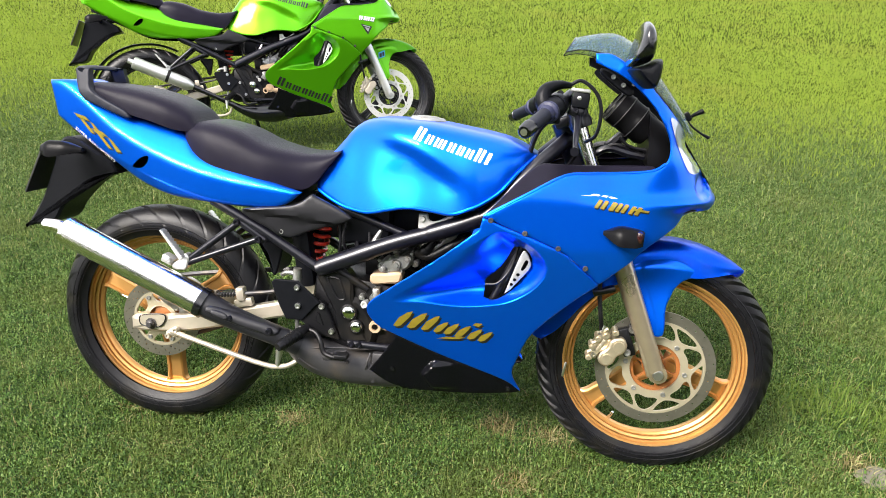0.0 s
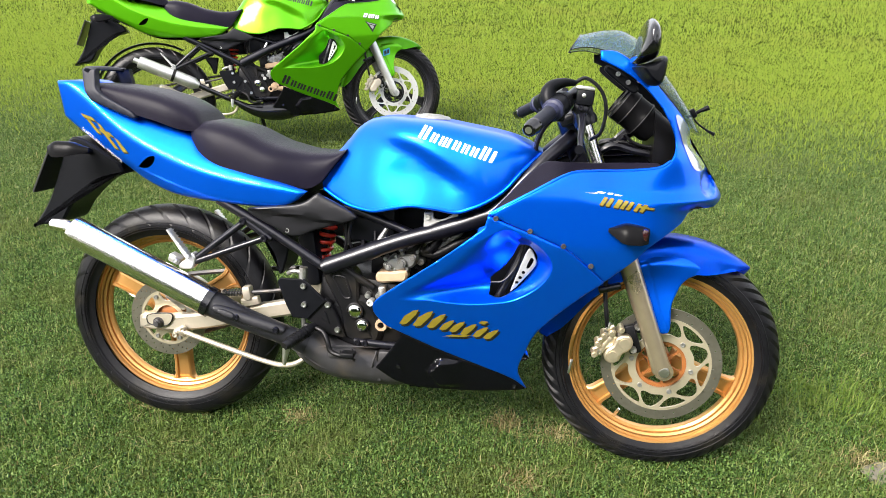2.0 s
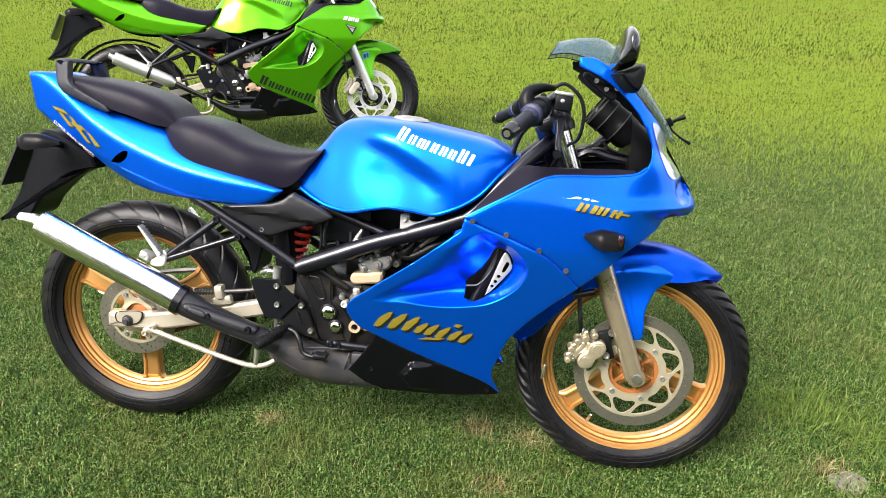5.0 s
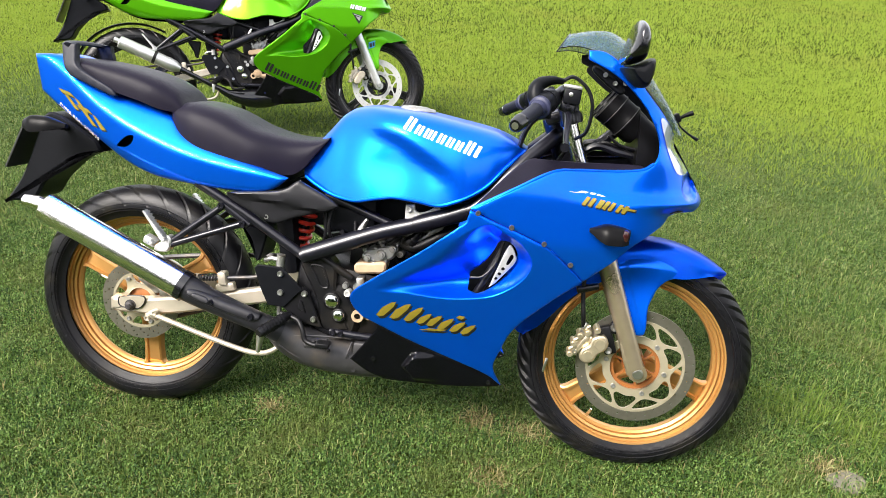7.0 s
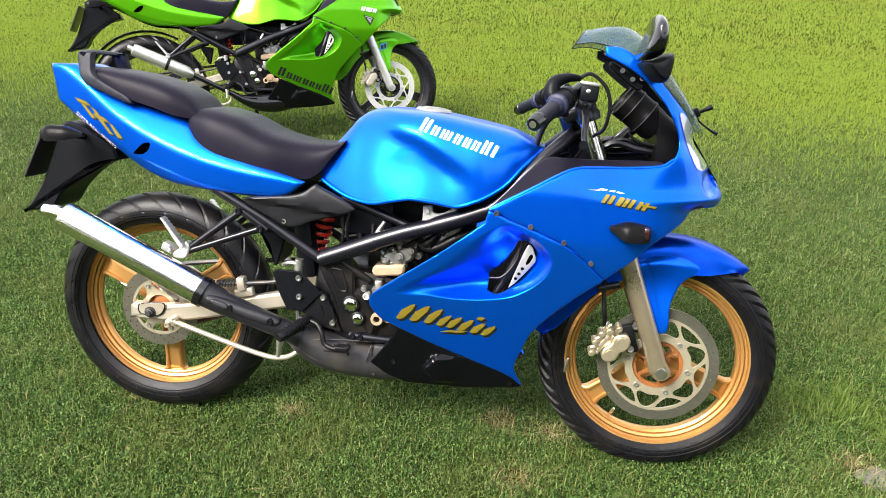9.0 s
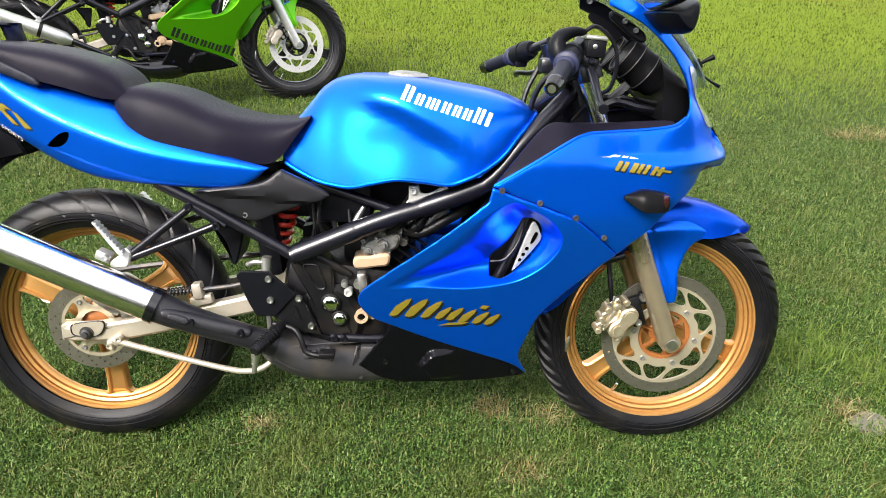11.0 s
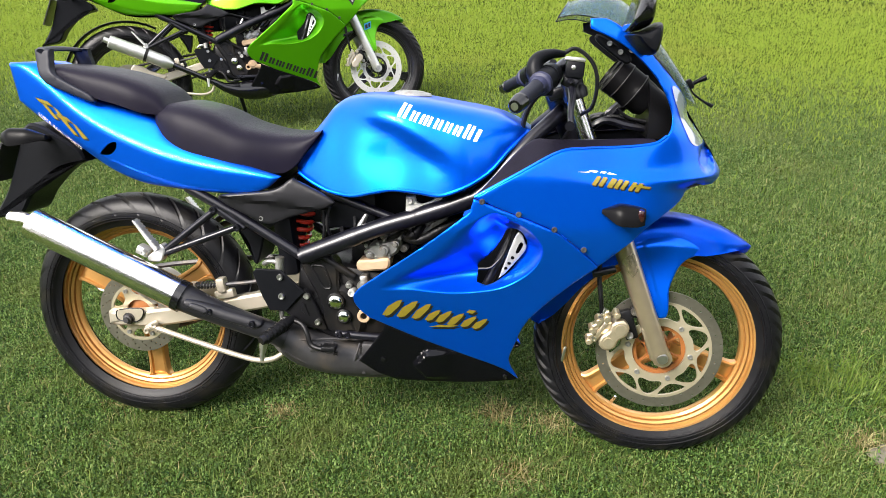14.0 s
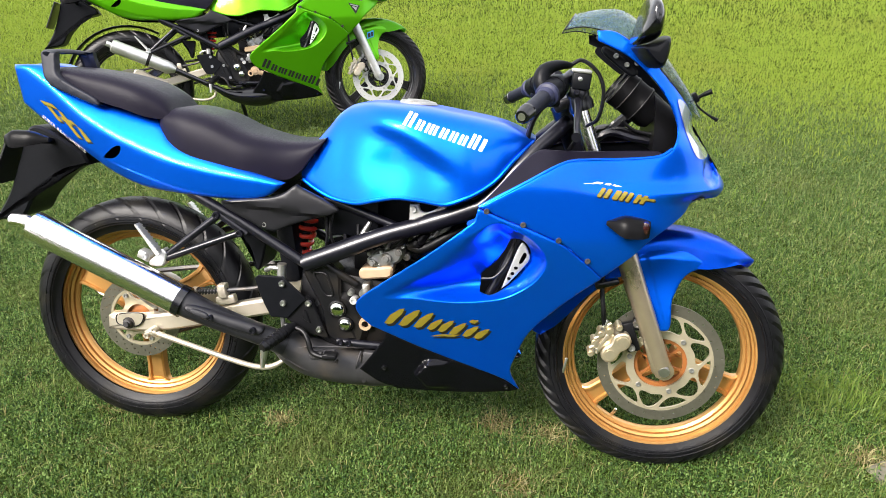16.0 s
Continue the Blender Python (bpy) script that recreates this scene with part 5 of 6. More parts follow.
    # exhaust
    if c["stripes"]:
        a, b = np.array((-0.172, 0.190, 0.562)), np.array((0.182, 0.178, 0.398))
        d = (b - a) / np.linalg.norm(b - a)
        ex = part("silencer", tube([a - d * 0.004, a, a + d * 0.012, b - d * 0.01, b, b + d * 0.004], [0.030, 0.0355, 0.0365, 0.0375, 0.0372, 0.034], 40), M_CHROME, root, "polished chrome silencer")
        part("tail_pipe", tube([a + d * 0.02, a - d * 0.015, a - d * 0.038 + (0, 0, -0.006), a - d * 0.058 + (0, 0, -0.014)], [0.018, 0.018, 0.0165, 0.0160], 20, 4), M_CHROME, ex)
        part("silencer_band", tube([b - d * 0.012, b + d * 0.006], [0.0388, 0.0388], 36), M_GLOSS, ex)
        mp = part("mid_pipe", tube([b - d * 0.005, b + d * 0.03, (0.275, 0.172, 0.358), (0.370, 0.160, 0.322), (0.420, 0.145, 0.298)], [0.034, 0.032, 0.028, 0.026, 0.030], 24, 4), M_MATT, ex)
        oval = outline([(0.205, 0.402), (0.232, 0.398), (0.300, 0.377), (0.368, 0.357), (0.382, 0.346), (0.372, 0.335), (0.345, 0.337), (0.280, 0.357), (0.222, 0.378), (0.203, 0.389)], 0.004)
        on_pipe = table([(0.19, 0.2180), (0.29, 0.2080), (0.39, 0.1960)])
        hs = part("heat_shield", panel(oval, on_pipe_s(on_pipe), 0.014, 0.006, (), 0.006), M_MATT, mp)
        inner = outline([(0.222, 0.395), (0.252, 0.386), (0.258, 0.376), (0.250, 0.371), (0.226, 0.380), (0.217, 0.388)], 0.004)
        part("shield_panel", panel(inner, lambda x, u: on_pipe_s(on_pipe)(x, u) + 0.0035, 0.006, 0.005, (), 0.003), M_MATT, hs)
        for x, u, r in ((0.263, 0.376, 0.0065), (0.360, 0.347, 0.0085)):
            part("bolt", bolt(x, float(on_pipe(x)) - 0.001, u, r, 0.006), M_SATIN, hs)
        part("exhaust_chamber", tube([(0.400, 0.135, 0.308), (0.430, 0.125, 0.283), (0.480, 0.105, 0.255), (0.560, 0.080, 0.235), (0.660, 0.060, 0.228), (0.78, 0.05, 0.245)], [0.030, 0.042, 0.050, 0.052, 0.050, 0.040], 26, 5), M_PIPE, root, "heat-stained grey expansion chamber")
        part("chamber_seam", join(tube([(0.425, 0.166, 0.270), (0.470, 0.152, 0.240), (0.540, 0.130, 0.222), (0.60, 0.112, 0.216)], 0.0022, 6, 5)), M_PIPE, root)
        part("chamber_stamp", join(box(0.498, 0.150, 0.278, 0.034, 0.016, 0.018, 0.006, 12), box(0.532, 0.142, 0.281, 0.026, 0.016, 0.022, 0.006, 12), bolt(0.545, 0.142, 0.262, 0.004)), M_PIPE, root)
        part("chamber_seam", join(tube([(0.585, 0.118, 0.228), (0.592, 0.128, 0.255), (0.600, 0.120, 0.285)], 0.003, 6, 4), tube([(0.452, 0.155, 0.296), (0.520, 0.135, 0.296), (0.60, 0.115, 0.292)], 0.0022, 6, 4)), M_PIPE, root)
        part("chamber_clamp", join(box(0.605, 0.108, 0.238, 0.012, 0.02, 0.075, 0.004, 4), box(0.632, 0.125, 0.275, 0.05, 0.02, 0.03, 0.004)), M_PIPE, root)
    else:
        a, b = np.array((-0.050, 0.185, 0.528)), np.array((0.205, 0.170, 0.405))
        d = (b - a) / np.linalg.norm(b - a)
        ex = part("silencer", tube([a - d * 0.004, a, a + d * 0.012, b - d * 0.03, b, b + d * 0.03], [0.026, 0.0315, 0.0325, 0.0325, 0.031, 0.016], 32), M_FIBRE, root, "bare grey metal silencer")
        part("silencer_band", tube([a + d * 0.17, a + d * 0.185], [0.0345, 0.0345], 30), M_CAST, ex)
        part("tail_pipe", tube([a + d * 0.02, a - d * 0.03], [0.015, 0.014], 16), M_FIBRE, ex)
        part("mid_pipe", tube([b + d * 0.02, (0.30, 0.16, 0.355), (0.40, 0.145, 0.300), (0.47, 0.13, 0.258)], [0.015, 0.013, 0.014, 0.022], 16, 4), M_GLOSS, ex)
        part("exhaust_chamber", tube([(0.46, 0.132, 0.262), (0.53, 0.12, 0.240), (0.60, 0.105, 0.232), (0.68, 0.09, 0.232), (0.80, 0.06, 0.25)], [0.020, 0.038, 0.052, 0.052, 0.04], 24, 5), M_GLOSS, root)

        part("rear_hugger", tube([(0.325 * math.cos(radians(w)), 0.0, RU + 0.325 * math.sin(radians(w))) for w in range(60, 176, 8)], [0.006] * 15, 12, 0, 8.0), M_PLASTIC, root, "black plastic tyre hugger")
        part("caliper_plate", plate(outline([(0.000, 0.300, 1), (0.020, 0.390), (0.060, 0.400), (0.110, 0.370), (0.190, 0.340, 1), (0.150, 0.310), (0.060, 0.290)], 0.01), 0.06, 0.112, 0.004), M_SILVER, root, "pale alloy brake plate")
        part("sticker", decal([[(1.262, 0.500), (1.300, 0.512), (1.302, 0.548), (1.264, 0.536)]], lambda x, u: 0.086 + 0 * x), M_CYAN, fender, "cyan square sticker")
        part("sticker", decal([[(1.268, 0.508), (1.282, 0.512), (1.282, 0.534), (1.268, 0.530)], [(1.286, 0.514), (1.297, 0.517), (1.297, 0.540), (1.286, 0.536)]], lambda x, u: 0.088 + 0 * x), M_INK, fender)

    # engine
    eng = empty("engine", root)
    part("crankcase", join(box(0.560, 0.0, 0.380, 0.26, 0.20, 0.19, 0.03, -8), box(0.640, 0.0, 0.350, 0.20, 0.18, 0.15, 0.03)), M_CAST, eng)
    cc = outline([(0.470, 0.330), (0.480, 0.395), (0.530, 0.425), (0.570, 0.420), (0.600, 0.380), (0.612, 0.330), (0.590, 0.295), (0.520, 0.290)], 0.014)
    part("clutch_cover", plate(cc, 0.08, 0.116, 0.012), M_CAST, eng)
    for x, u, r in ((0.541, 0.388, 0.0185), (0.561, 0.352, 0.0155)):
        part("engine_cap", lathe([(0, 0.1325), (r * 0.5, 0.132), (r * 0.85, 0.1295), (r, 0.126), (r * 1.02, 0.11)], 28, x, u), M_CAP, eng, "polished round engine cap")
        part("cap_ring", lathe([(r * 1.02, 0.126), (r * 1.18, 0.125), (r * 1.2, 0.11)], 28, x, u), M_CAST, eng)
    part("cylinder", box(0.665, 0.0, 0.505, 0.10, 0.13, 0.09, 0.010, 55), M_CAST, eng)
    for k in range(5):
        part("cooling_fin", box(0.655 + 0.012 * k, 0.0, 0.470 + 0.018 * k, 0.115, 0.15, 0.006, 0.002, -35), M_CAST, eng)
    pvc = part("power_valve_cover", plate(outline([(0.606, 0.506), (0.622, 0.528), (0.650, 0.536), (0.682, 0.548), (0.696, 0.534), (0.684, 0.508), (0.650, 0.494), (0.620, 0.490)], 0.006), 0.06, 0.100, 0.006), M_ALLOY, eng)
    for x, u, r in ((0.655, 0.518, 0.0125), (0.622, 0.505, 0.0085), (0.684, 0.535, 0.0095)):
        part("valve_boss", lathe([(0, 0.114), (r * 0.5, 0.114), (r * 0.6, 0.110), (r * 0.9, 0.110), (r, 0.106), (r, 0.09)], 20, x, u), M_ALLOY, pvc)
    for x, u in ((0.612, 0.512), (0.640, 0.533), (0.668, 0.502), (0.694, 0.548), (0.636, 0.497)):
        part("screw", bolt(x, 0.100, u, 0.0042, 0.005), M_STEEL, pvc)
    part("fuel_pipe", join(tube([(0.596, 0.09, 0.535), (0.612, 0.10, 0.548), (0.640, 0.10, 0.552), (0.662, 0.09, 0.570)], 0.0045, 8, 6), tube([(0.664, 0.09, 0.540), (0.690, 0.105, 0.560), (0.712, 0.10, 0.590)], 0.0065, 8, 6), tube([(0.600, 0.085, 0.525), (0.585, 0.09, 0.550), (0.580, 0.08, 0.590)], 0.0035, 8, 6)), M_RUBBER, eng)
    part("idle_screw", join(tube([(0.628, 0.095, 0.545), (0.624, 0.108, 0.560)], [0.004, 0.006], 8), tube([(0.650, 0.09, 0.545), (0.655, 0.10, 0.562)], [0.006, 0.004], 8)), M_STEEL, eng)
    part("tan_block", plate(outline([(0.594, 0.489), (0.630, 0.494), (0.668, 0.498), (0.667, 0.474), (0.640, 0.468), (0.596, 0.465)], 0.01), 0.05, 0.112, 0.005), M_TAN, eng)
    part("cylinder_head", join(box(0.735, 0.0, 0.575, 0.09, 0.13, 0.06, 0.010, -35), box(0.775, 0.06, 0.600, 0.05, 0.03, 0.03, 0.006, -35), *[box(0.745 + 0.014 * k, 0.072, 0.555 + 0.012 * k, 0.008, 0.03, 0.05, 0.002, -35) for k in range(5)]), M_ALLOY, eng)
    part("water_hose", tube([(0.700, 0.085, 0.550), (0.740, 0.095, 0.545), (0.790, 0.10, 0.575), (0.84, 0.08, 0.60)], 0.012, 10, 5), M_RUBBER, eng)
    part("engine_hanger", join(plate(outline([(0.710, 0.653, 1), (0.731, 0.655, 1), (0.737, 0.639), (0.757, 0.639), (0.791, 0.660, 1), (0.791, 0.645), (0.759, 0.622), (0.710, 0.612, 1)], 0.006), 0.112, 0.122, 0.002), bolt(0.720, 0.123, 0.643, 0.0075)), M_BRIGHT, eng, "pale metal engine hanger")
    part("carburettor", join(tube([(0.56, 0.02, 0.52), (0.63, 0.02, 0.545)], 0.030, 18), box(0.590, 0.03, 0.500, 0.05, 0.06, 0.06, 0.008)), M_CAST, eng)
    for x, u, r, k in ((0.612, 0.524, 0.006, 0.102), (0.655, 0.541, 0.006, 0.104), (0.690, 0.552, 0.007, 0.100), (0.720, 0.556, 0.011, 0.098), (0.744, 0.584, 0.010, 0.098), (0.571, 0.428, 0.008, 0.118), (0.700, 0.520, 0.010, 0.092)):
        part("cast_boss", lathe([(0, k), (r * 0.45, k), (r * 0.5, k - 0.002), (r * 0.8, k - 0.002), (r, k - 0.006), (r * 1.1, k - 0.03)], 14, x, u), M_ALLOY, eng)
    part("ring_bolt", lathe([(0, 0.121), (0.004, 0.121), (0.0045, 0.124), (0.0085, 0.124), (0.0095, 0.120), (0.0095, 0.09)], 18, 0.580, 0.412), M_BRIGHT, eng)
    part("drain_ring", lathe([(0.008, 0.112), (0.0085, 0.118), (0.0150, 0.118), (0.0165, 0.113), (0.0165, 0.09), (0.0, 0.09)], 24, 0.608, 0.353), M_TAN, eng)
    part("down_tube", tube([(0.492, 0.118, 0.508), (0.533, 0.112, 0.481), (0.584, 0.104, 0.447)], 0.0095, 12), M_CAST, eng)
    part("hose_joint", join(tube([(0.700, 0.08, 0.545), (0.728, 0.10, 0.560), (0.748, 0.10, 0.586)], [0.010, 0.012, 0.010], 12, 4), tube([(0.724, 0.099, 0.557), (0.732, 0.101, 0.564)], 0.0145, 12)), M_RUBBER, eng)
    part("air_box", join(box(0.560, 0.0, 0.605, 0.14, 0.14, 0.10, 0.015), box(0.68, -0.02, 0.625, 0.30, 0.10, 0.10, 0.01), box(0.46, -0.03, 0.61, 0.10, 0.06, 0.12, 0.01)), M_PLASTIC, eng)
    part("coolant_tube", tube([(0.590, 0.100, 0.556), (0.602, 0.100, 0.580), (0.614, 0.100, 0.602)], [0.008, 0.0085, 0.005], 10), M_STEEL, eng)
    part("sensor_block", join(box(0.612, 0.105, 0.432, 0.022, 0.03, 0.05, 0.006, 8), lathe([(0, 0.118), (0.009, 0.118), (0.011, 0.112), (0.011, 0.09)], 14, 0.602, 0.428)), M_ALLOY, eng)
    part("water_pump", join(lathe([(0, 0.108), (0.012, 0.108), (0.014, 0.104), (0.022, 0.104), (0.024, 0.098), (0.024, 0.07)], 24, 0.632, 0.365), tube([(0.632, 0.09, 0.365), (0.67, 0.09, 0.35), (0.72, 0.08, 0.36)], 0.015, 12, 4)), M_TAN, eng)
    part("lower_rail", join(tube([(0.540, 0.118, 0.306), (0.600, 0.118, 0.303), (0.660, 0.112, 0.300)], 0.0095, 10), bolt(0.550, 0.126, 0.306, 0.008), bolt(0.570, 0.126, 0.305, 0.008)), M_SATIN, eng)
    part("cable", tube([(0.50, 0.07, 0.60), (0.505, 0.08, 0.55), (0.49, 0.07, 0.50), (0.46, 0.06, 0.47)], 0.004, 6, 6), M_RUBBER, eng)
    part("cable", tube([(0.52, 0.08, 0.62), (0.515, 0.09, 0.57), (0.525, 0.08, 0.53)], 0.004, 6, 6), M_RUBBER, eng)
    part("cable", tube([(0.545, 0.07, 0.56), (0.56, 0.09, 0.53), (0.60, 0.09, 0.53), (0.64, 0.09, 0.56)], 0.005, 6, 6), M_RUBBER, eng)
    # shock
    sk = part("shock_absorber", tube([(0.442, -0.01, 0.600), (0.403, -0.01, 0.470)], 0.013, 14), M_SATIN, root)
    part("shock_spring", tube([(0.436 - 0.030 * k / 90 + 0.021 * math.cos(k * 0.36), -0.01 + 0.022 * math.sin(k * 0.36), 0.580 - 0.105 * k / 90 - 0.006 * math.cos(k * 0.36)) for k in range(91)], 0.0058, 8), M_RED, sk, "red coil spring")
    part("chain_guard", join(plate(outline([(0.270, 0.545, 1), (0.345, 0.535, 1), (0.335, 0.490), (0.322, 0.450), (0.308, 0.460), (0.300, 0.500)], 0.012), -0.06, 0.05, 0.004)), M_PLASTIC, root)
    part("inner_mudguard", join(box(0.395, 0.0, 0.500, 0.05, 0.10, 0.16, 0.015, 8)), M_PLASTIC, root)

    # footrest plate and pedal
    gd = part("heel_guard", plate(outline([(0.343, 0.455, 1), (0.352, 0.464, 1), (0.412, 0.464, 1), (0.469, 0.413, 1), (0.424, 0.362, 1), (0.382, 0.362, 1), (0.362, 0.402)], 0.02), 0.132, 0.139, 0.002), M_PLASTIC, root)
    lt = part("footrest_bracket", join(plate([(0.466, 0.418), (0.480, 0.410), (0.520, 0.318), (0.470, 0.322), (0.416, 0.358)], 0.118, 0.132, 0.004), plate([(0.462, 0.385), (0.470, 0.382), (0.480, 0.352), (0.458, 0.362)], 0.13, 0.136, 0.003)), M_CAST, root)
    for x, u, s, pr in ((0.412, 0.448, 0.140, gd), (0.414, 0.400, 0.140, gd), (0.474, 0.402, 0.134, lt), (0.500, 0.338, 0.134, lt)):
        part("bolt", bolt(x, s, u, 0.0078, 0.006), M_STEEL, pr)
    part("master_cylinder", join(tube([(0.404, 0.12, 0.455), (0.406, 0.12, 0.492)], 0.011, 14), tube([(0.405, 0.12, 0.478), (0.380, 0.12, 0.480), (0.362, 0.11, 0.470)], 0.006, 8, 4)), M_ALLOY, root)
    part("push_rod", tube([(0.404, 0.12, 0.37), (0.408, 0.12, 0.30)], 0.006, 8), M_ALLOY, root)
    fp = part("rider_footrest", tube([(0.440, 0.140, 0.345), (0.430, 0.165, 0.340), (0.398, 0.225, 0.322), (0.394, 0.233, 0.320)], [0.010, 0.0128, 0.0128, 0.010], 16), M_RUBBER, root, "ribbed rubber rider footrest")
    for k in range(7):
        t = k / 6
        q = np.array((0.428, 0.170, 0.339)) * (1 - t) + np.array((0.400, 0.221, 0.323)) * t
        dd = np.array((-0.028, 0.051, -0.016)) / 0.06
        part("rubber_rib", tube([q - dd * 0.0022, q + dd * 0.0022], 0.0148, 16), M_RUBBER, fp)
    part("peg_feeler", tube([(0.396, 0.222, 0.312), (0.393, 0.226, 0.285), (0.392, 0.228, 0.270)], [0.010, 0.006, 0.005], 10), M_STEEL, fp)
    part("brake_pedal", join(tube([(0.418, 0.140, 0.345), (0.462, 0.150, 0.338), (0.480, 0.160, 0.318), (0.490, 0.165, 0.292), (0.515, 0.170, 0.284), (0.545, 0.172, 0.284)], 0.0065, 10, 5), box(0.538, 0.172, 0.290, 0.034, 0.03, 0.012, 0.003)), M_CAST, root)
    # side stand on the far side
    part("side_stand", join(tube([(0.53, -0.13, 0.27), (0.56, -0.20, 0.14), (0.575, -0.262, 0.012)], [0.012, 0.011, 0.011], 12, 3), box(0.578, -0.268, 0.008, 0.05, 0.035, 0.008, 0.003)), M_SATIN, root)
    # phone-mount clip on the nose
    if c["stripes"]:
        part("screen_clip", join(tube([(1.320, 0.02, 0.905), (1.345, 0.03, 0.922), (1.362, 0.03, 0.930)], [0.003, 0.0045, 0.0065], 10), box(1.328, 0.03, 0.915, 0.012, 0.02, 0.022, 0.003, 30), tube([(1.330, 0.03, 0.905), (1.340, 0.03, 0.893), (1.362, 0.03, 0.878), (1.382, 0.03, 0.868)], [0.002, 0.0022, 0.0025, 0.0045], 8, 4)), M_PLASTIC, root, "small black clip with a bent wire")


blue = dict(paint=M_BLUE, rim=M_GOLD, hub=M_BROWN, disc=M_DISC, carrier=M_CARRIER, fork=M_FORK, caliper=M_CALIPER, belly=M_BELLY, tank_mark=M_WHITE, stripes=M_YELLOW)
green = dict(paint=M_GREEN, rim=M_BLACKRIM, hub=M_BLACKRIM, disc=M_BRIGHT, carrier=M_BRIGHT, fork=M_FIBRE, caliper=M_SILVER, belly=M_BELLY, tank_mark=M_INK, stripes=None)
bike = empty("motorcycle")
build_bike(blue, bike)
bike.matrix_world = pose(0, 0, -0.008, -LEAN, 0, 0)
tagged(bike, "metallic blue faired sports motorcycle with gold wheels parked on grass", "motorcycle", "parked motorcycles")
bike2 = empty("motorcycle")
build_bike(green, bike2)
bike2.matrix_world = pose(-1.124, 2.093, -0.018, 0, 0, 23.95) @ pose(0, 0, 0, -12.9, 0, 0)
tagged(bike2, "lime green faired sports motorcycle with black wheels parked on grass", "motorcycle", "parked motorcycles")


# ---- ground ----
def ground_mat():
    m = bpy.data.materials.new("turf_soil")
    m.use_nodes = True
    n, l = m.node_tree.nodes, m.node_tree.links
    b = n["Principled BSDF"]
    b.inputs["Roughness"].default_value = 0.95
    b.inputs["Specular IOR Level"].default_value = 0.0
    tc = n.new("ShaderNodeTexCoord")
    a = n.new("ShaderNodeTexNoise")
    a.inputs["Scale"].default_value, a.inputs["Detail"].default_value = 1.6, 8.0
    f = n.new("ShaderNodeTexNoise")
    f.inputs["Scale"].default_value, f.inputs["Detail"].default_value = 90.0, 4.0
    for t in (a, f):
        l.new(tc.outputs["Object"], t.inputs["Vector"])
    r = n.new("ShaderNodeValToRGB")
    r.color_ramp.elements[0].position, r.color_ramp.elements[0].color = 0.35, (0.036, 0.056, 0.010, 1)
    r.color_ramp.elements[1].position, r.color_ramp.elements[1].color = 0.70, (0.056, 0.078, 0.013, 1)
    l.new(a.outputs["Fac"], r.inputs["Fac"])
    x = n.new("ShaderNodeMix")
    x.data_type, x.blend_type = "RGBA", "MULTIPLY"
    x.inputs["Factor"].default_value = 0.5
    l.new(r.outputs["Color"], x.inputs["A"])
    l.new(f.outputs["Fac"], x.inputs["B"])
    l.new(x.outputs["Result"], b.inputs["Base Color"])
    bp = n.new("ShaderNodeBump")
    bp.inputs["Strength"].default_value, bp.inputs["Distance"].default_value = 0.8, 0.01
    l.new(f.outputs["Fac"], bp.inputs["Height"])
    l.new(bp.outputs["Normal"], b.inputs["Normal"])
    return m


bm = bmesh.new()
bmesh.ops.create_grid(bm, x_segments=60, y_segments=60, size=150)
for v in bm.verts:
    v.co.z = -0.012
me = bpy.data.meshes.new("ground")
bm.to_mesh(me)
bm.free()
me.materials.append(ground_mat())
tagged(new("ground", me), "green lawn soil under short turf", "lawn", kind="structure")


def leaf_mat(name, ramp, dry, scale, translucent=0.35):
    """Leaf colour by blade, drifting over the lawn in patches."""
    m = bpy.data.materials.new(name)
    m.use_nodes = True
    n, l = m.node_tree.nodes, m.node_tree.links
    b = n["Principled BSDF"]
    b.inputs["Roughness"].default_value = 0.55
    b.inputs["Specular IOR Level"].default_value = 0.15
    g = n.new("ShaderNodeNewGeometry")
    r = n.new("ShaderNodeValToRGB")
    els = r.color_ramp.elements
    while len(els) < len(ramp):
        els.new(0.5)
    for e, (p, c) in zip(els, ramp):
        e.position, e.color = p, (c[0] * 1.05, c[1] * 1.0, c[2] * 1.5, 1)
    l.new(g.outputs["Random Per Island"], r.inputs["Fac"])
    tc = n.new("ShaderNodeTexCoord")
    t = n.new("ShaderNodeTexNoise")
    t.inputs["Scale"].default_value, t.inputs["Detail"].default_value = scale, 6.0
    l.new(tc.outputs["Object"], t.inputs["Vector"])
    mr = n.new("ShaderNodeMapRange")
    mr.inputs["From Min"].default_value, mr.inputs["From Max"].default_value, mr.inputs["To Max"].default_value = 0.50, 0.72, 0.55
    l.new(t.outputs["Fac"], mr.inputs["Value"])
    x = n.new("ShaderNodeMix")
    x.data_type = "RGBA"
    l.new(mr.outputs["Result"], x.inputs["Factor"])
    l.new(r.outputs["Color"], x.inputs["A"])
    x.inputs["B"].default_value = (dry[0], dry[1], dry[2] * 1.4, 1)
    l.new(x.outputs["Result"], b.inputs["Base Color"])
    tr = n.new("ShaderNodeBsdfTranslucent")
    l.new(x.outputs["Result"], tr.inputs["Color"])
    mx = n.new("ShaderNodeMixShader")
    mx.inputs["Fac"].default_value = translucent
    l.new(b.outputs["BSDF"], mx.inputs[1])
    l.new(tr.outputs["BSDF"], mx.inputs[2])
    l.new(mx.outputs["Shader"], n["Material Output"].inputs["Surface"])
    return m


rng = np.random.default_rng(7)


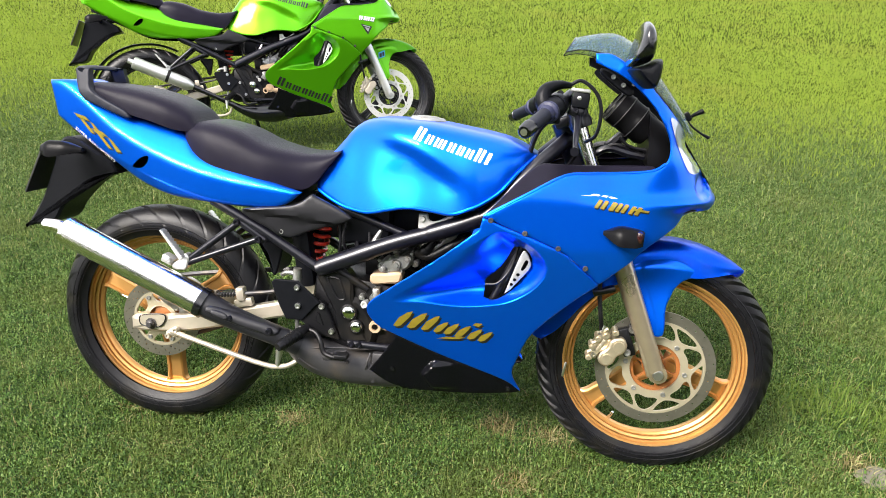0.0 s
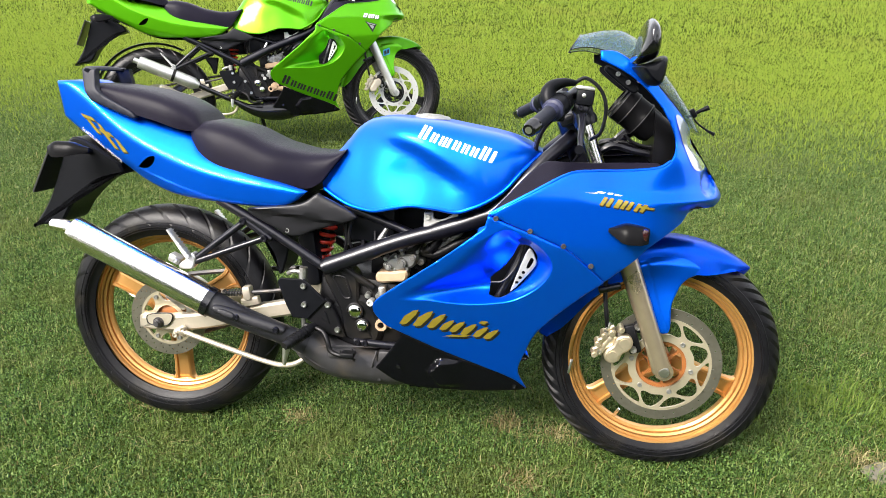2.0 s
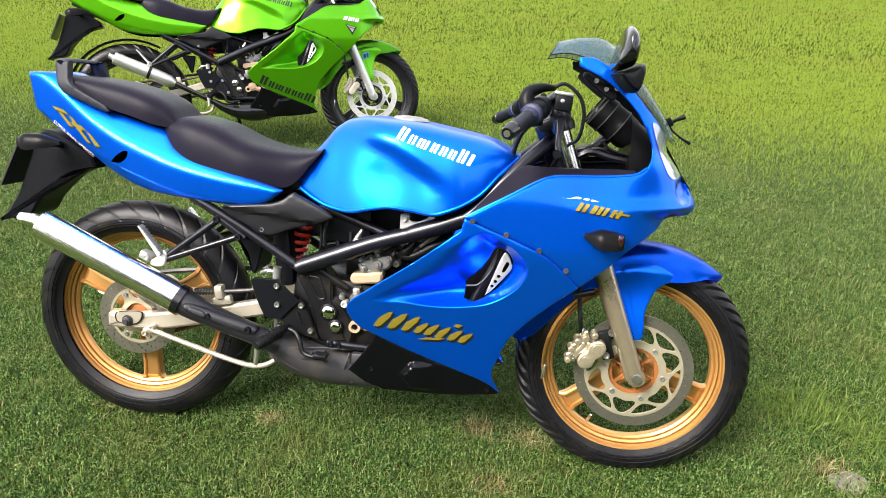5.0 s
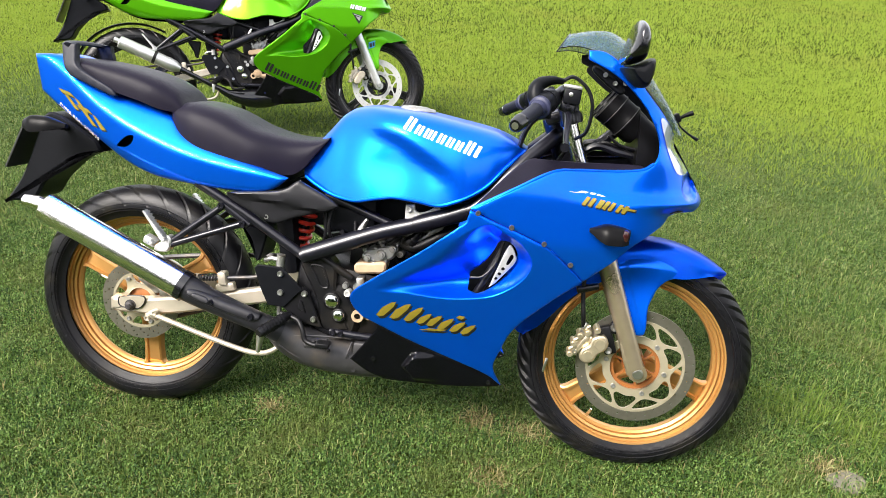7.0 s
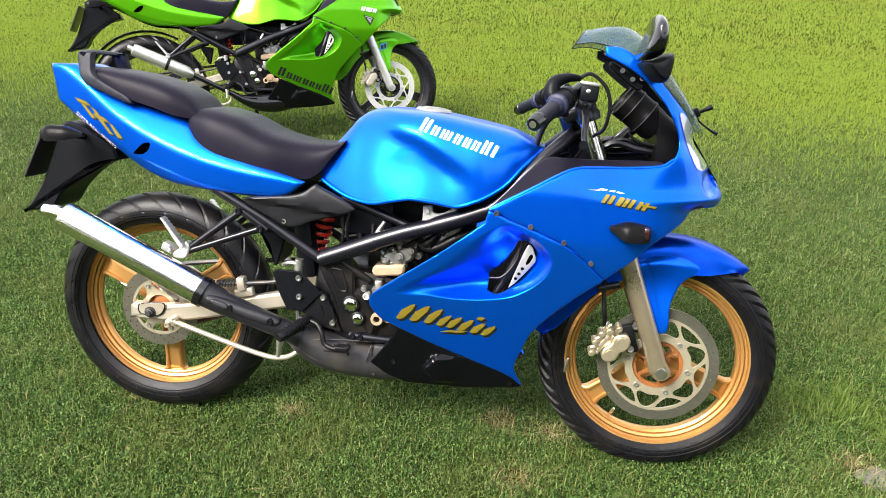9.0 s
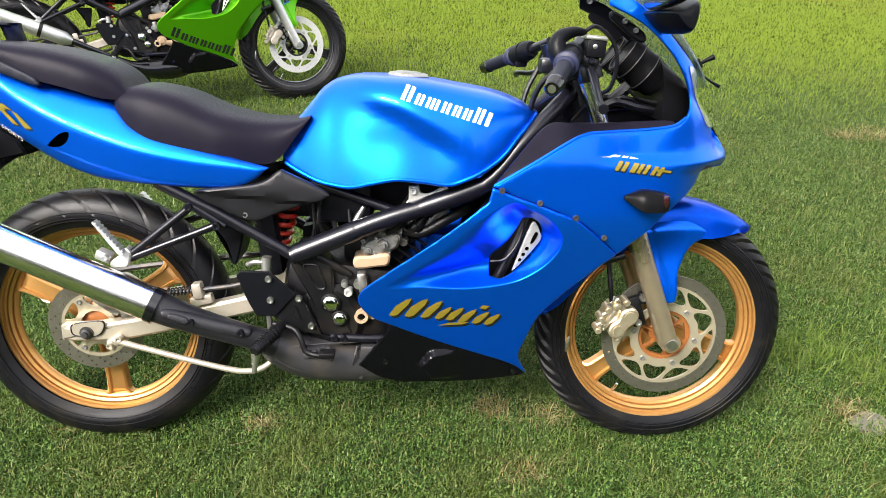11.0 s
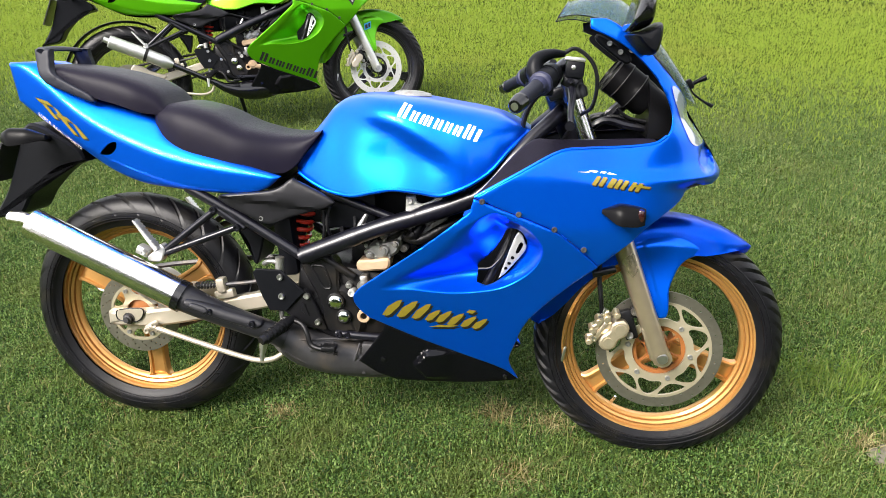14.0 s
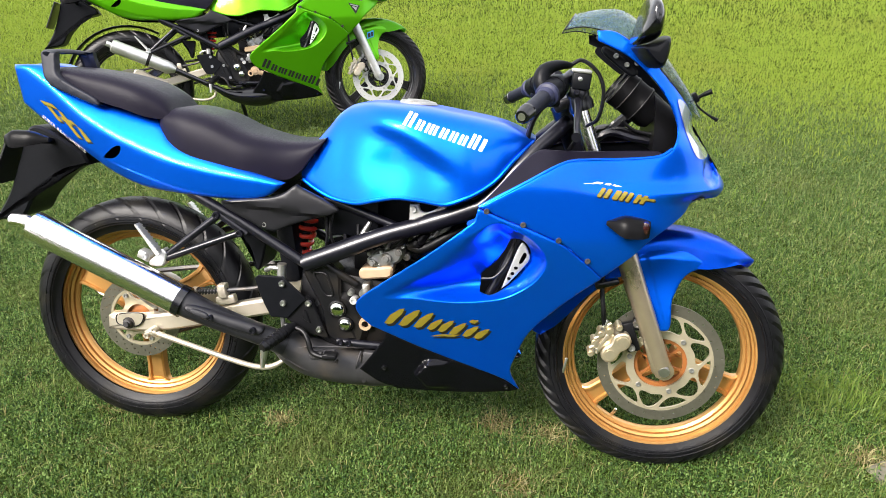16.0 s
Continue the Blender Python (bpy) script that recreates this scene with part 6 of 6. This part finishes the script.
def drift(x, y, size, seed):
    """Smooth random tone over the lawn, 0 to 1, with lumps of the given size in metres."""
    grid = np.random.default_rng(seed).random((256, 256))
    p, q = x / size + 500.0, y / size + 500.0
    i, j = np.floor(p).astype(int), np.floor(q).astype(int)
    a, b = p - i, q - j
    a, b = a * a * (3 - 2 * a), b * b * (3 - 2 * b)
    i, j, i1, j1 = i % 256, j % 256, (i + 1) % 256, (j + 1) % 256
    return (grid[i, j] * (1 - a) + grid[i1, j] * a) * (1 - b) + (grid[i, j1] * (1 - a) + grid[i1, j1] * a) * b


def scatter(n, x0, x1, y0, y1):
    """Random spots over the lawn, in a field with a ragged edge that widens with distance."""
    x, y = rng.uniform(x0, x1, n), rng.uniform(y0, y1, n)
    k = np.abs(x - 0.92) + rng.uniform(0, 0.6, n) < 1.55 + 0.80 * (y + 0.75)
    return x[k], y[k]


def fade(x, y, a, b):
    """Thin out from y = a to y = b, so that one kind of turf passes into the next."""
    k = rng.random(len(x)) < np.clip((y - a) / (b - a), 0.0, 1.0)
    return x[k], y[k]


def blades(name, x, y, height, width, tilt, material, label, floor=-0.012):
    """Bent tapering blades: four corners and a tip each."""
    n = len(x)
    h = height * rng.uniform(0.55, 1.25, n) * (0.55 + 0.6 * drift(x, y, 0.16, 3) + 0.3 * drift(x, y, 0.05, 4))
    w = width * rng.uniform(0.7, 1.3, n)
    a = rng.uniform(0, 2 * np.pi, n)
    lean = np.abs(rng.normal(0, tilt, n))
    dx, dy = np.cos(a), np.sin(a)
    sx, sy = -dy, dx
    z0 = np.full(n, floor)
    mid = 0.55
    mx, my, mz = x + dx * lean * h * mid * 0.7, y + dy * lean * h * mid * 0.7, z0 + h * mid * np.cos(lean * 0.6)
    tx, ty, tz = x + dx * lean * h * 1.35, y + dy * lean * h * 1.35, z0 + h * np.maximum(0.25, np.cos(lean * 1.1))
    v = np.empty((n, 5, 3))
    v[:, 0] = np.stack([x - sx * w / 2, y - sy * w / 2, z0], 1)
    v[:, 1] = np.stack([x + sx * w / 2, y + sy * w / 2, z0], 1)
    v[:, 2] = np.stack([mx + sx * w * 0.45, my + sy * w * 0.45, mz], 1)
    v[:, 3] = np.stack([mx - sx * w * 0.45, my - sy * w * 0.45, mz], 1)
    v[:, 4] = np.stack([tx, ty, tz], 1)
    loops = (np.arange(n)[:, None] * 5 + np.array([0, 1, 2, 3, 3, 2, 4])).ravel()
    me = bpy.data.meshes.new(name)
    me.vertices.add(n * 5)
    me.vertices.foreach_set("co", v.ravel())
    me.loops.add(n * 7)
    me.loops.foreach_set("vertex_index", loops.astype(np.int32))
    me.polygons.add(n * 2)
    starts = (np.arange(n)[:, None] * 7 + np.array([0, 4])).ravel()
    me.polygons.foreach_set("loop_start", starts.astype(np.int32))
    me.update()
    me.validate()
    me.materials.append(material)
    return tagged(new(name, me), label, "grass", kind="stuff")


def slim_blades(name, x, y, height, width, tilt, material, label):
    """Blades of the lawn farther off: one narrow leaning triangle each."""
    n = len(x)
    h = height * rng.uniform(0.55, 1.25, n) * (0.55 + 0.6 * drift(x, y, 0.16, 3) + 0.3 * drift(x, y, 0.05, 4))
    w = width * rng.uniform(0.7, 1.3, n)
    a, b = rng.uniform(0, 2 * np.pi, n), rng.uniform(0, 2 * np.pi, n)
    lean = np.abs(rng.normal(0, tilt, n))
    v = np.empty((n, 3, 3))
    z0 = np.full(n, -0.012)
    v[:, 0] = np.stack([x - np.cos(b) * w / 2, y - np.sin(b) * w / 2, z0], 1)
    v[:, 1] = np.stack([x + np.cos(b) * w / 2, y + np.sin(b) * w / 2, z0], 1)
    v[:, 2] = np.stack([x + np.cos(a) * lean * h, y + np.sin(a) * lean * h, z0 + h * np.maximum(0.3, np.cos(lean))], 1)
    me = bpy.data.meshes.new(name)
    me.vertices.add(n * 3)
    me.vertices.foreach_set("co", v.ravel())
    me.loops.add(n * 3)
    me.loops.foreach_set("vertex_index", np.arange(n * 3, dtype=np.int32))
    me.polygons.add(n)
    me.polygons.foreach_set("loop_start", (np.arange(n) * 3).astype(np.int32))
    me.update()
    me.validate()
    me.materials.append(material)
    return tagged(new(name, me), label, "grass", kind="stuff")


def leaflets(name, x, y, zlo, zhi, size, material, label):
    """Small rounded clover leaves, each a shallow four-sided cup."""
    n = len(x)
    s = size * rng.uniform(0.6, 1.3, n)
    a = rng.uniform(0, 2 * np.pi, n)
    tx, ty = rng.normal(0, 0.75, n), rng.normal(0, 0.75, n)
    z = zlo + (zhi - zlo) * rng.random(n) * (0.45 + 0.75 * drift(x, y, 0.045, 5))
    v = np.empty((n, 4, 3))
    for k, (p, q) in enumerate(((-0.55, 0.0), (0.05, -0.50), (0.55, 0.0), (0.05, 0.50))):
        px, py = s * (p * np.cos(a) - q * np.sin(a)), s * (p * np.sin(a) + q * np.cos(a))
        v[:, k] = np.stack([x + px, y + py, z + px * tx + py * ty + abs(q) * s * 0.25], 1)
    me = bpy.data.meshes.new(name)
    me.vertices.add(n * 4)
    me.vertices.foreach_set("co", v.ravel())
    me.loops.add(n * 4)
    me.loops.foreach_set("vertex_index", np.arange(n * 4, dtype=np.int32))
    me.polygons.add(n)
    me.polygons.foreach_set("loop_start", (np.arange(n) * 4).astype(np.int32))
    me.update()
    me.validate()
    me.materials.append(material)
    return tagged(new(name, me), label, "clover", kind="stuff")


PATCHES = [(0.940, 0.076, 0.055), (1.064, 0.057, 0.055), (0.998, -0.142, 0.060), (0.349, 0.016, 0.035), (-0.10, 0.03, 0.06), (1.884, 0.071, 0.060), (3.19, 2.21, 0.17), (2.97, 2.19, 0.10)]


def thin(x, y):
    """Fewer leaves where the turf is worn."""
    keep = np.ones(len(x), bool)
    for px, py, r in PATCHES:
        d = np.hypot(x - px, (y - py) * 1.3) / r
        keep &= rng.random(len(x)) < np.clip(d - 0.15, 0.18, 1)
    return x[keep], y[keep]


M_CLOVER = leaf_mat("clover_leaf", [(0.0, (0.009, 0.025, 0.005)), (0.40, (0.042, 0.094, 0.013)), (0.75, (0.090, 0.171, 0.024)), (1.0, (0.178, 0.263, 0.057))], (0.113, 0.134, 0.024), 3.2)
M_BLADE = leaf_mat("lawn_blade", [(0.0, (0.044, 0.091, 0.011)), (0.6, (0.095, 0.160, 0.018)), (1.0, (0.209, 0.236, 0.057))], (0.165, 0.168, 0.036), 2.0)
M_TURF = leaf_mat("turf_blade", [(0.0, (0.009, 0.029, 0.006)), (0.40, (0.044, 0.096, 0.012)), (0.75, (0.104, 0.180, 0.023)), (1.0, (0.246, 0.316, 0.072))], (0.124, 0.136, 0.029), 3.2)
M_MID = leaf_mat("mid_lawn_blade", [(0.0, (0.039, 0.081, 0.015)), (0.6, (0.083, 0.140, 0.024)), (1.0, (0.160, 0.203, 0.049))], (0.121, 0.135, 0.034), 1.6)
# the far lawn's sunlight is put into this colour: brighter, yellower than M_MID
M_FAR = leaf_mat("far_blade_sunlit_tone", [(0.0, (0.171, 0.258, 0.020)), (0.6, (0.194, 0.280, 0.024)), (1.0, (0.237, 0.310, 0.032))], (0.220, 0.227, 0.032), 0.7, 0.5)
M_STRAW = leaf_mat("dry_straw", [(0.0, (0.087, 0.073, 0.020)), (0.6, (0.189, 0.171, 0.045)), (1.0, (0.331, 0.323, 0.108))], (0.120, 0.093, 0.025), 9.0, 0.15)

def left_of(x, y, a, b):
    """Clover thins out across the lawn towards x = b, where plain grass takes over."""
    k = rng.random(len(x)) < np.clip((b - x) / (b - a), 0.12, 1.0)
    return x[k], y[k]


x, y = left_of(*fade(*thin(*scatter(700000, -1.7, 2.9, -0.62, 1.5)), 1.5, 0.45), 1.4, 2.4)
leaflets("clover", x, y, -0.011, 0.020, 0.0046, M_CLOVER, "dense low clover turf")
x, y = fade(*thin(*scatter(260000, -2.2, 3.5, -0.62, 2.2)), 2.4, 1.0)
blades("grass", x, y, 0.027, 0.0021, 1.0, M_TURF, "short dense green lawn grass")
x, y = fade(*thin(*scatter(70000, -2.2, 3.5, -0.62, 2.2)), 2.4, 1.0)
blades("grass", x, y, 0.036, 0.0022, 0.95, M_BLADE, "longer green lawn grass")
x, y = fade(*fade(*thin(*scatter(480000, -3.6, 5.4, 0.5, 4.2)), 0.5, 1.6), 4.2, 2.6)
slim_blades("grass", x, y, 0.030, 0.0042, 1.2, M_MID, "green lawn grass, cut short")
x, y = fade(*fade(*thin(*scatter(180000, -2.6, 4.4, 0.4, 3.2)), 0.4, 1.2), 3.2, 1.8)
leaflets("clover", x, y, -0.008, 0.016, 0.0070, M_MID, "clover leaves between the lawn grass")
# far field, its blades coloured brighter to stand for sunlight on them
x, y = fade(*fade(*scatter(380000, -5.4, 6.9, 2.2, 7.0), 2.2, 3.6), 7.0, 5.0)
slim_blades("grass", x, y, 0.036, 0.0065, 1.1, M_FAR, "yellow-green lawn grass with sunlight painted into its colour")
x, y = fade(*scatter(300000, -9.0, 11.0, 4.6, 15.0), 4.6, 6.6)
slim_blades("grass", x, y, 0.048, 0.0120, 1.0, M_FAR, "yellow-green lawn grass with sunlight painted into its colour")
tx, ty = [], []
for cx, cy, r, k in ((1.80, 0.36, 0.07, 420), (1.93, 0.33, 0.09, 420), (2.06, 0.22, 0.10, 350), (2.2, 1.9, 0.4, 500), (1.9, 1.2, 0.25, 150)):
    tx.append(rng.normal(cx, r, k)), ty.append(rng.normal(cy, r * 0.7, k))
M_TUFT = leaf_mat("bright_tuft_blade", [(0.0, (0.065, 0.119, 0.012)), (0.6, (0.112, 0.184, 0.017)), (1.0, (0.180, 0.238, 0.043))], (0.137, 0.180, 0.029), 3.0, 0.45)
blades("grass_tuft", np.concatenate(tx), np.concatenate(ty), 0.048, 0.0034, 0.80, M_TUFT, "taller bright green grass tuft")
tx, ty = [], []
for cx, cy, r in PATCHES:
    n = 150 + int(2600 * max(r - 0.06, 0.0))
    tx.append(rng.normal(cx, r * 0.55, n)), ty.append(rng.normal(cy, r * 0.42, n))
blades("dry_grass", np.concatenate(tx), np.concatenate(ty), 0.030, 0.0022, 1.25, M_STRAW, "dry straw in a worn lawn patch", -0.006)

x, y = fade(*scatter(14000, -2.3, 3.8, -0.75, 2.2), 2.6, 0.2)
blades("dry_grass", x, y, 0.026, 0.0020, 1.2, M_STRAW, "dead straw blades among the turf", -0.004)

# the lawn goes on all round, behind the viewer too
x, y = rng.uniform(-9.0, 11.0, 170000), rng.uniform(-9.0, 6.0, 170000)
k = (np.abs(x - 0.92) + rng.uniform(0, 0.6, len(x)) > 1.45 + 0.80 * (y + 0.75)) | (y < -0.60)
slim_blades("grass", x[k], y[k], 0.030, 0.0120, 1.1, M_TURF, "short green lawn grass all round")

# ---- far wall ----
M_WALL = mat("weathered_concrete", (0.46, 0.43, 0.38), 0.85, 0.0, 0.0, 0.22, 3.0, 0.4, 60.0, stain=((0.24, 0.22, 0.18), 1.2))
bm = bmesh.new()
bmesh.ops.create_cube(bm, size=1.0)
bmesh.ops.scale(bm, vec=(13.0, 0.15, 1.6), verts=bm.verts)
bmesh.ops.bevel(bm, geom=list(bm.edges), offset=0.02, segments=2, affect="EDGES")
me = bpy.data.meshes.new("wall_north")
bm.to_mesh(me)
bm.free()
me.materials.append(M_WALL)
ob = tagged(new("wall_north", me), "weathered grey concrete wall beyond the lawn", "wall", kind="structure")
ob.matrix_world = pose(8.15, 15.41, 0.77, 0, 0, 37.4)

# ---- tree line behind the viewer, which closes the place and shows in the paint ----
n = 40000
turn = rng.uniform(radians(-128), radians(-6), n)
hx = turn * 13.0
top = 4.6 + 1.2 * np.sin(hx * 0.55) + 1.1 * np.sin(hx * 1.7 + 1.0) + 0.6 * np.sin(hx * 4.1)
hz = top * rng.beta(1.6, 1.2, n)
away_from = 12.5 + 1.2 * np.sin(hx * 0.8) + rng.normal(0, 0.9, n)
hx, hy = 0.9 + away_from * np.cos(turn), away_from * np.sin(turn)
s = rng.uniform(0.14, 0.34, n)
v = np.empty((n, 4, 3))
d1 = rng.normal(0, 1, (n, 3))
d1 /= np.linalg.norm(d1, axis=1)[:, None]
d2 = np.cross(d1, rng.normal(0, 1, (n, 3)))
d2 /= np.linalg.norm(d2, axis=1)[:, None]
c0 = np.stack([hx, hy, hz], 1)
for k, (p, q) in enumerate(((-1, 0), (0, -0.6), (1, 0), (0, 0.6))):
    v[:, k] = c0 + s[:, None] * (p * d1 + q * d2)
me = bpy.data.meshes.new("tree_line")
me.from_pydata(v.reshape(-1, 3).tolist(), [], np.arange(n * 4).reshape(n, 4).tolist())
me.materials.append(leaf_mat("tree_leaf", [(0.0, (0.020, 0.050, 0.012)), (0.6, (0.040, 0.090, 0.020)), (1.0, (0.075, 0.130, 0.030))], (0.03, 0.06, 0.015), 0.3, 0.25))
tagged(new("tree_line", me), "dense dark green line of garden trees", "trees", kind="stuff")


def stone(x, y, r, squash, seed):
    """A flat weathered stone, half sunk in the turf."""
    bm = bmesh.new()
    bmesh.ops.create_icosphere(bm, subdivisions=4, radius=1.0)
    for v in bm.verts:
        k = 1 + 0.22 * noise.noise(v.co * 1.6 + Vector((seed, 0, 0))) + 0.08 * noise.noise(v.co * 6.0 + Vector((0, seed, 0)))
        v.co = Vector((v.co.x * r * k, v.co.y * r * 0.7 * k, v.co.z * r * squash * k))
    me = bpy.data.meshes.new("stone")
    bm.to_mesh(me)
    bm.free()
    me.materials.append(mat("lawn_stone", (0.11, 0.10, 0.075), 0.9, 0.0, 0.0, 0.25, 30.0, 0.6, 120.0, stain=((0.16, 0.15, 0.09), 20.0)))
    me.polygons.foreach_set("use_smooth", [True] * len(me.polygons))
    ob = new("stone", me)
    ob.matrix_world = pose(x, y, -0.006, 0, 0, 25)
    return tagged(ob, "flat pale stone sunk in the lawn", "stone")


stone(1.925, 0.035, 0.058, 0.22, 3.0)
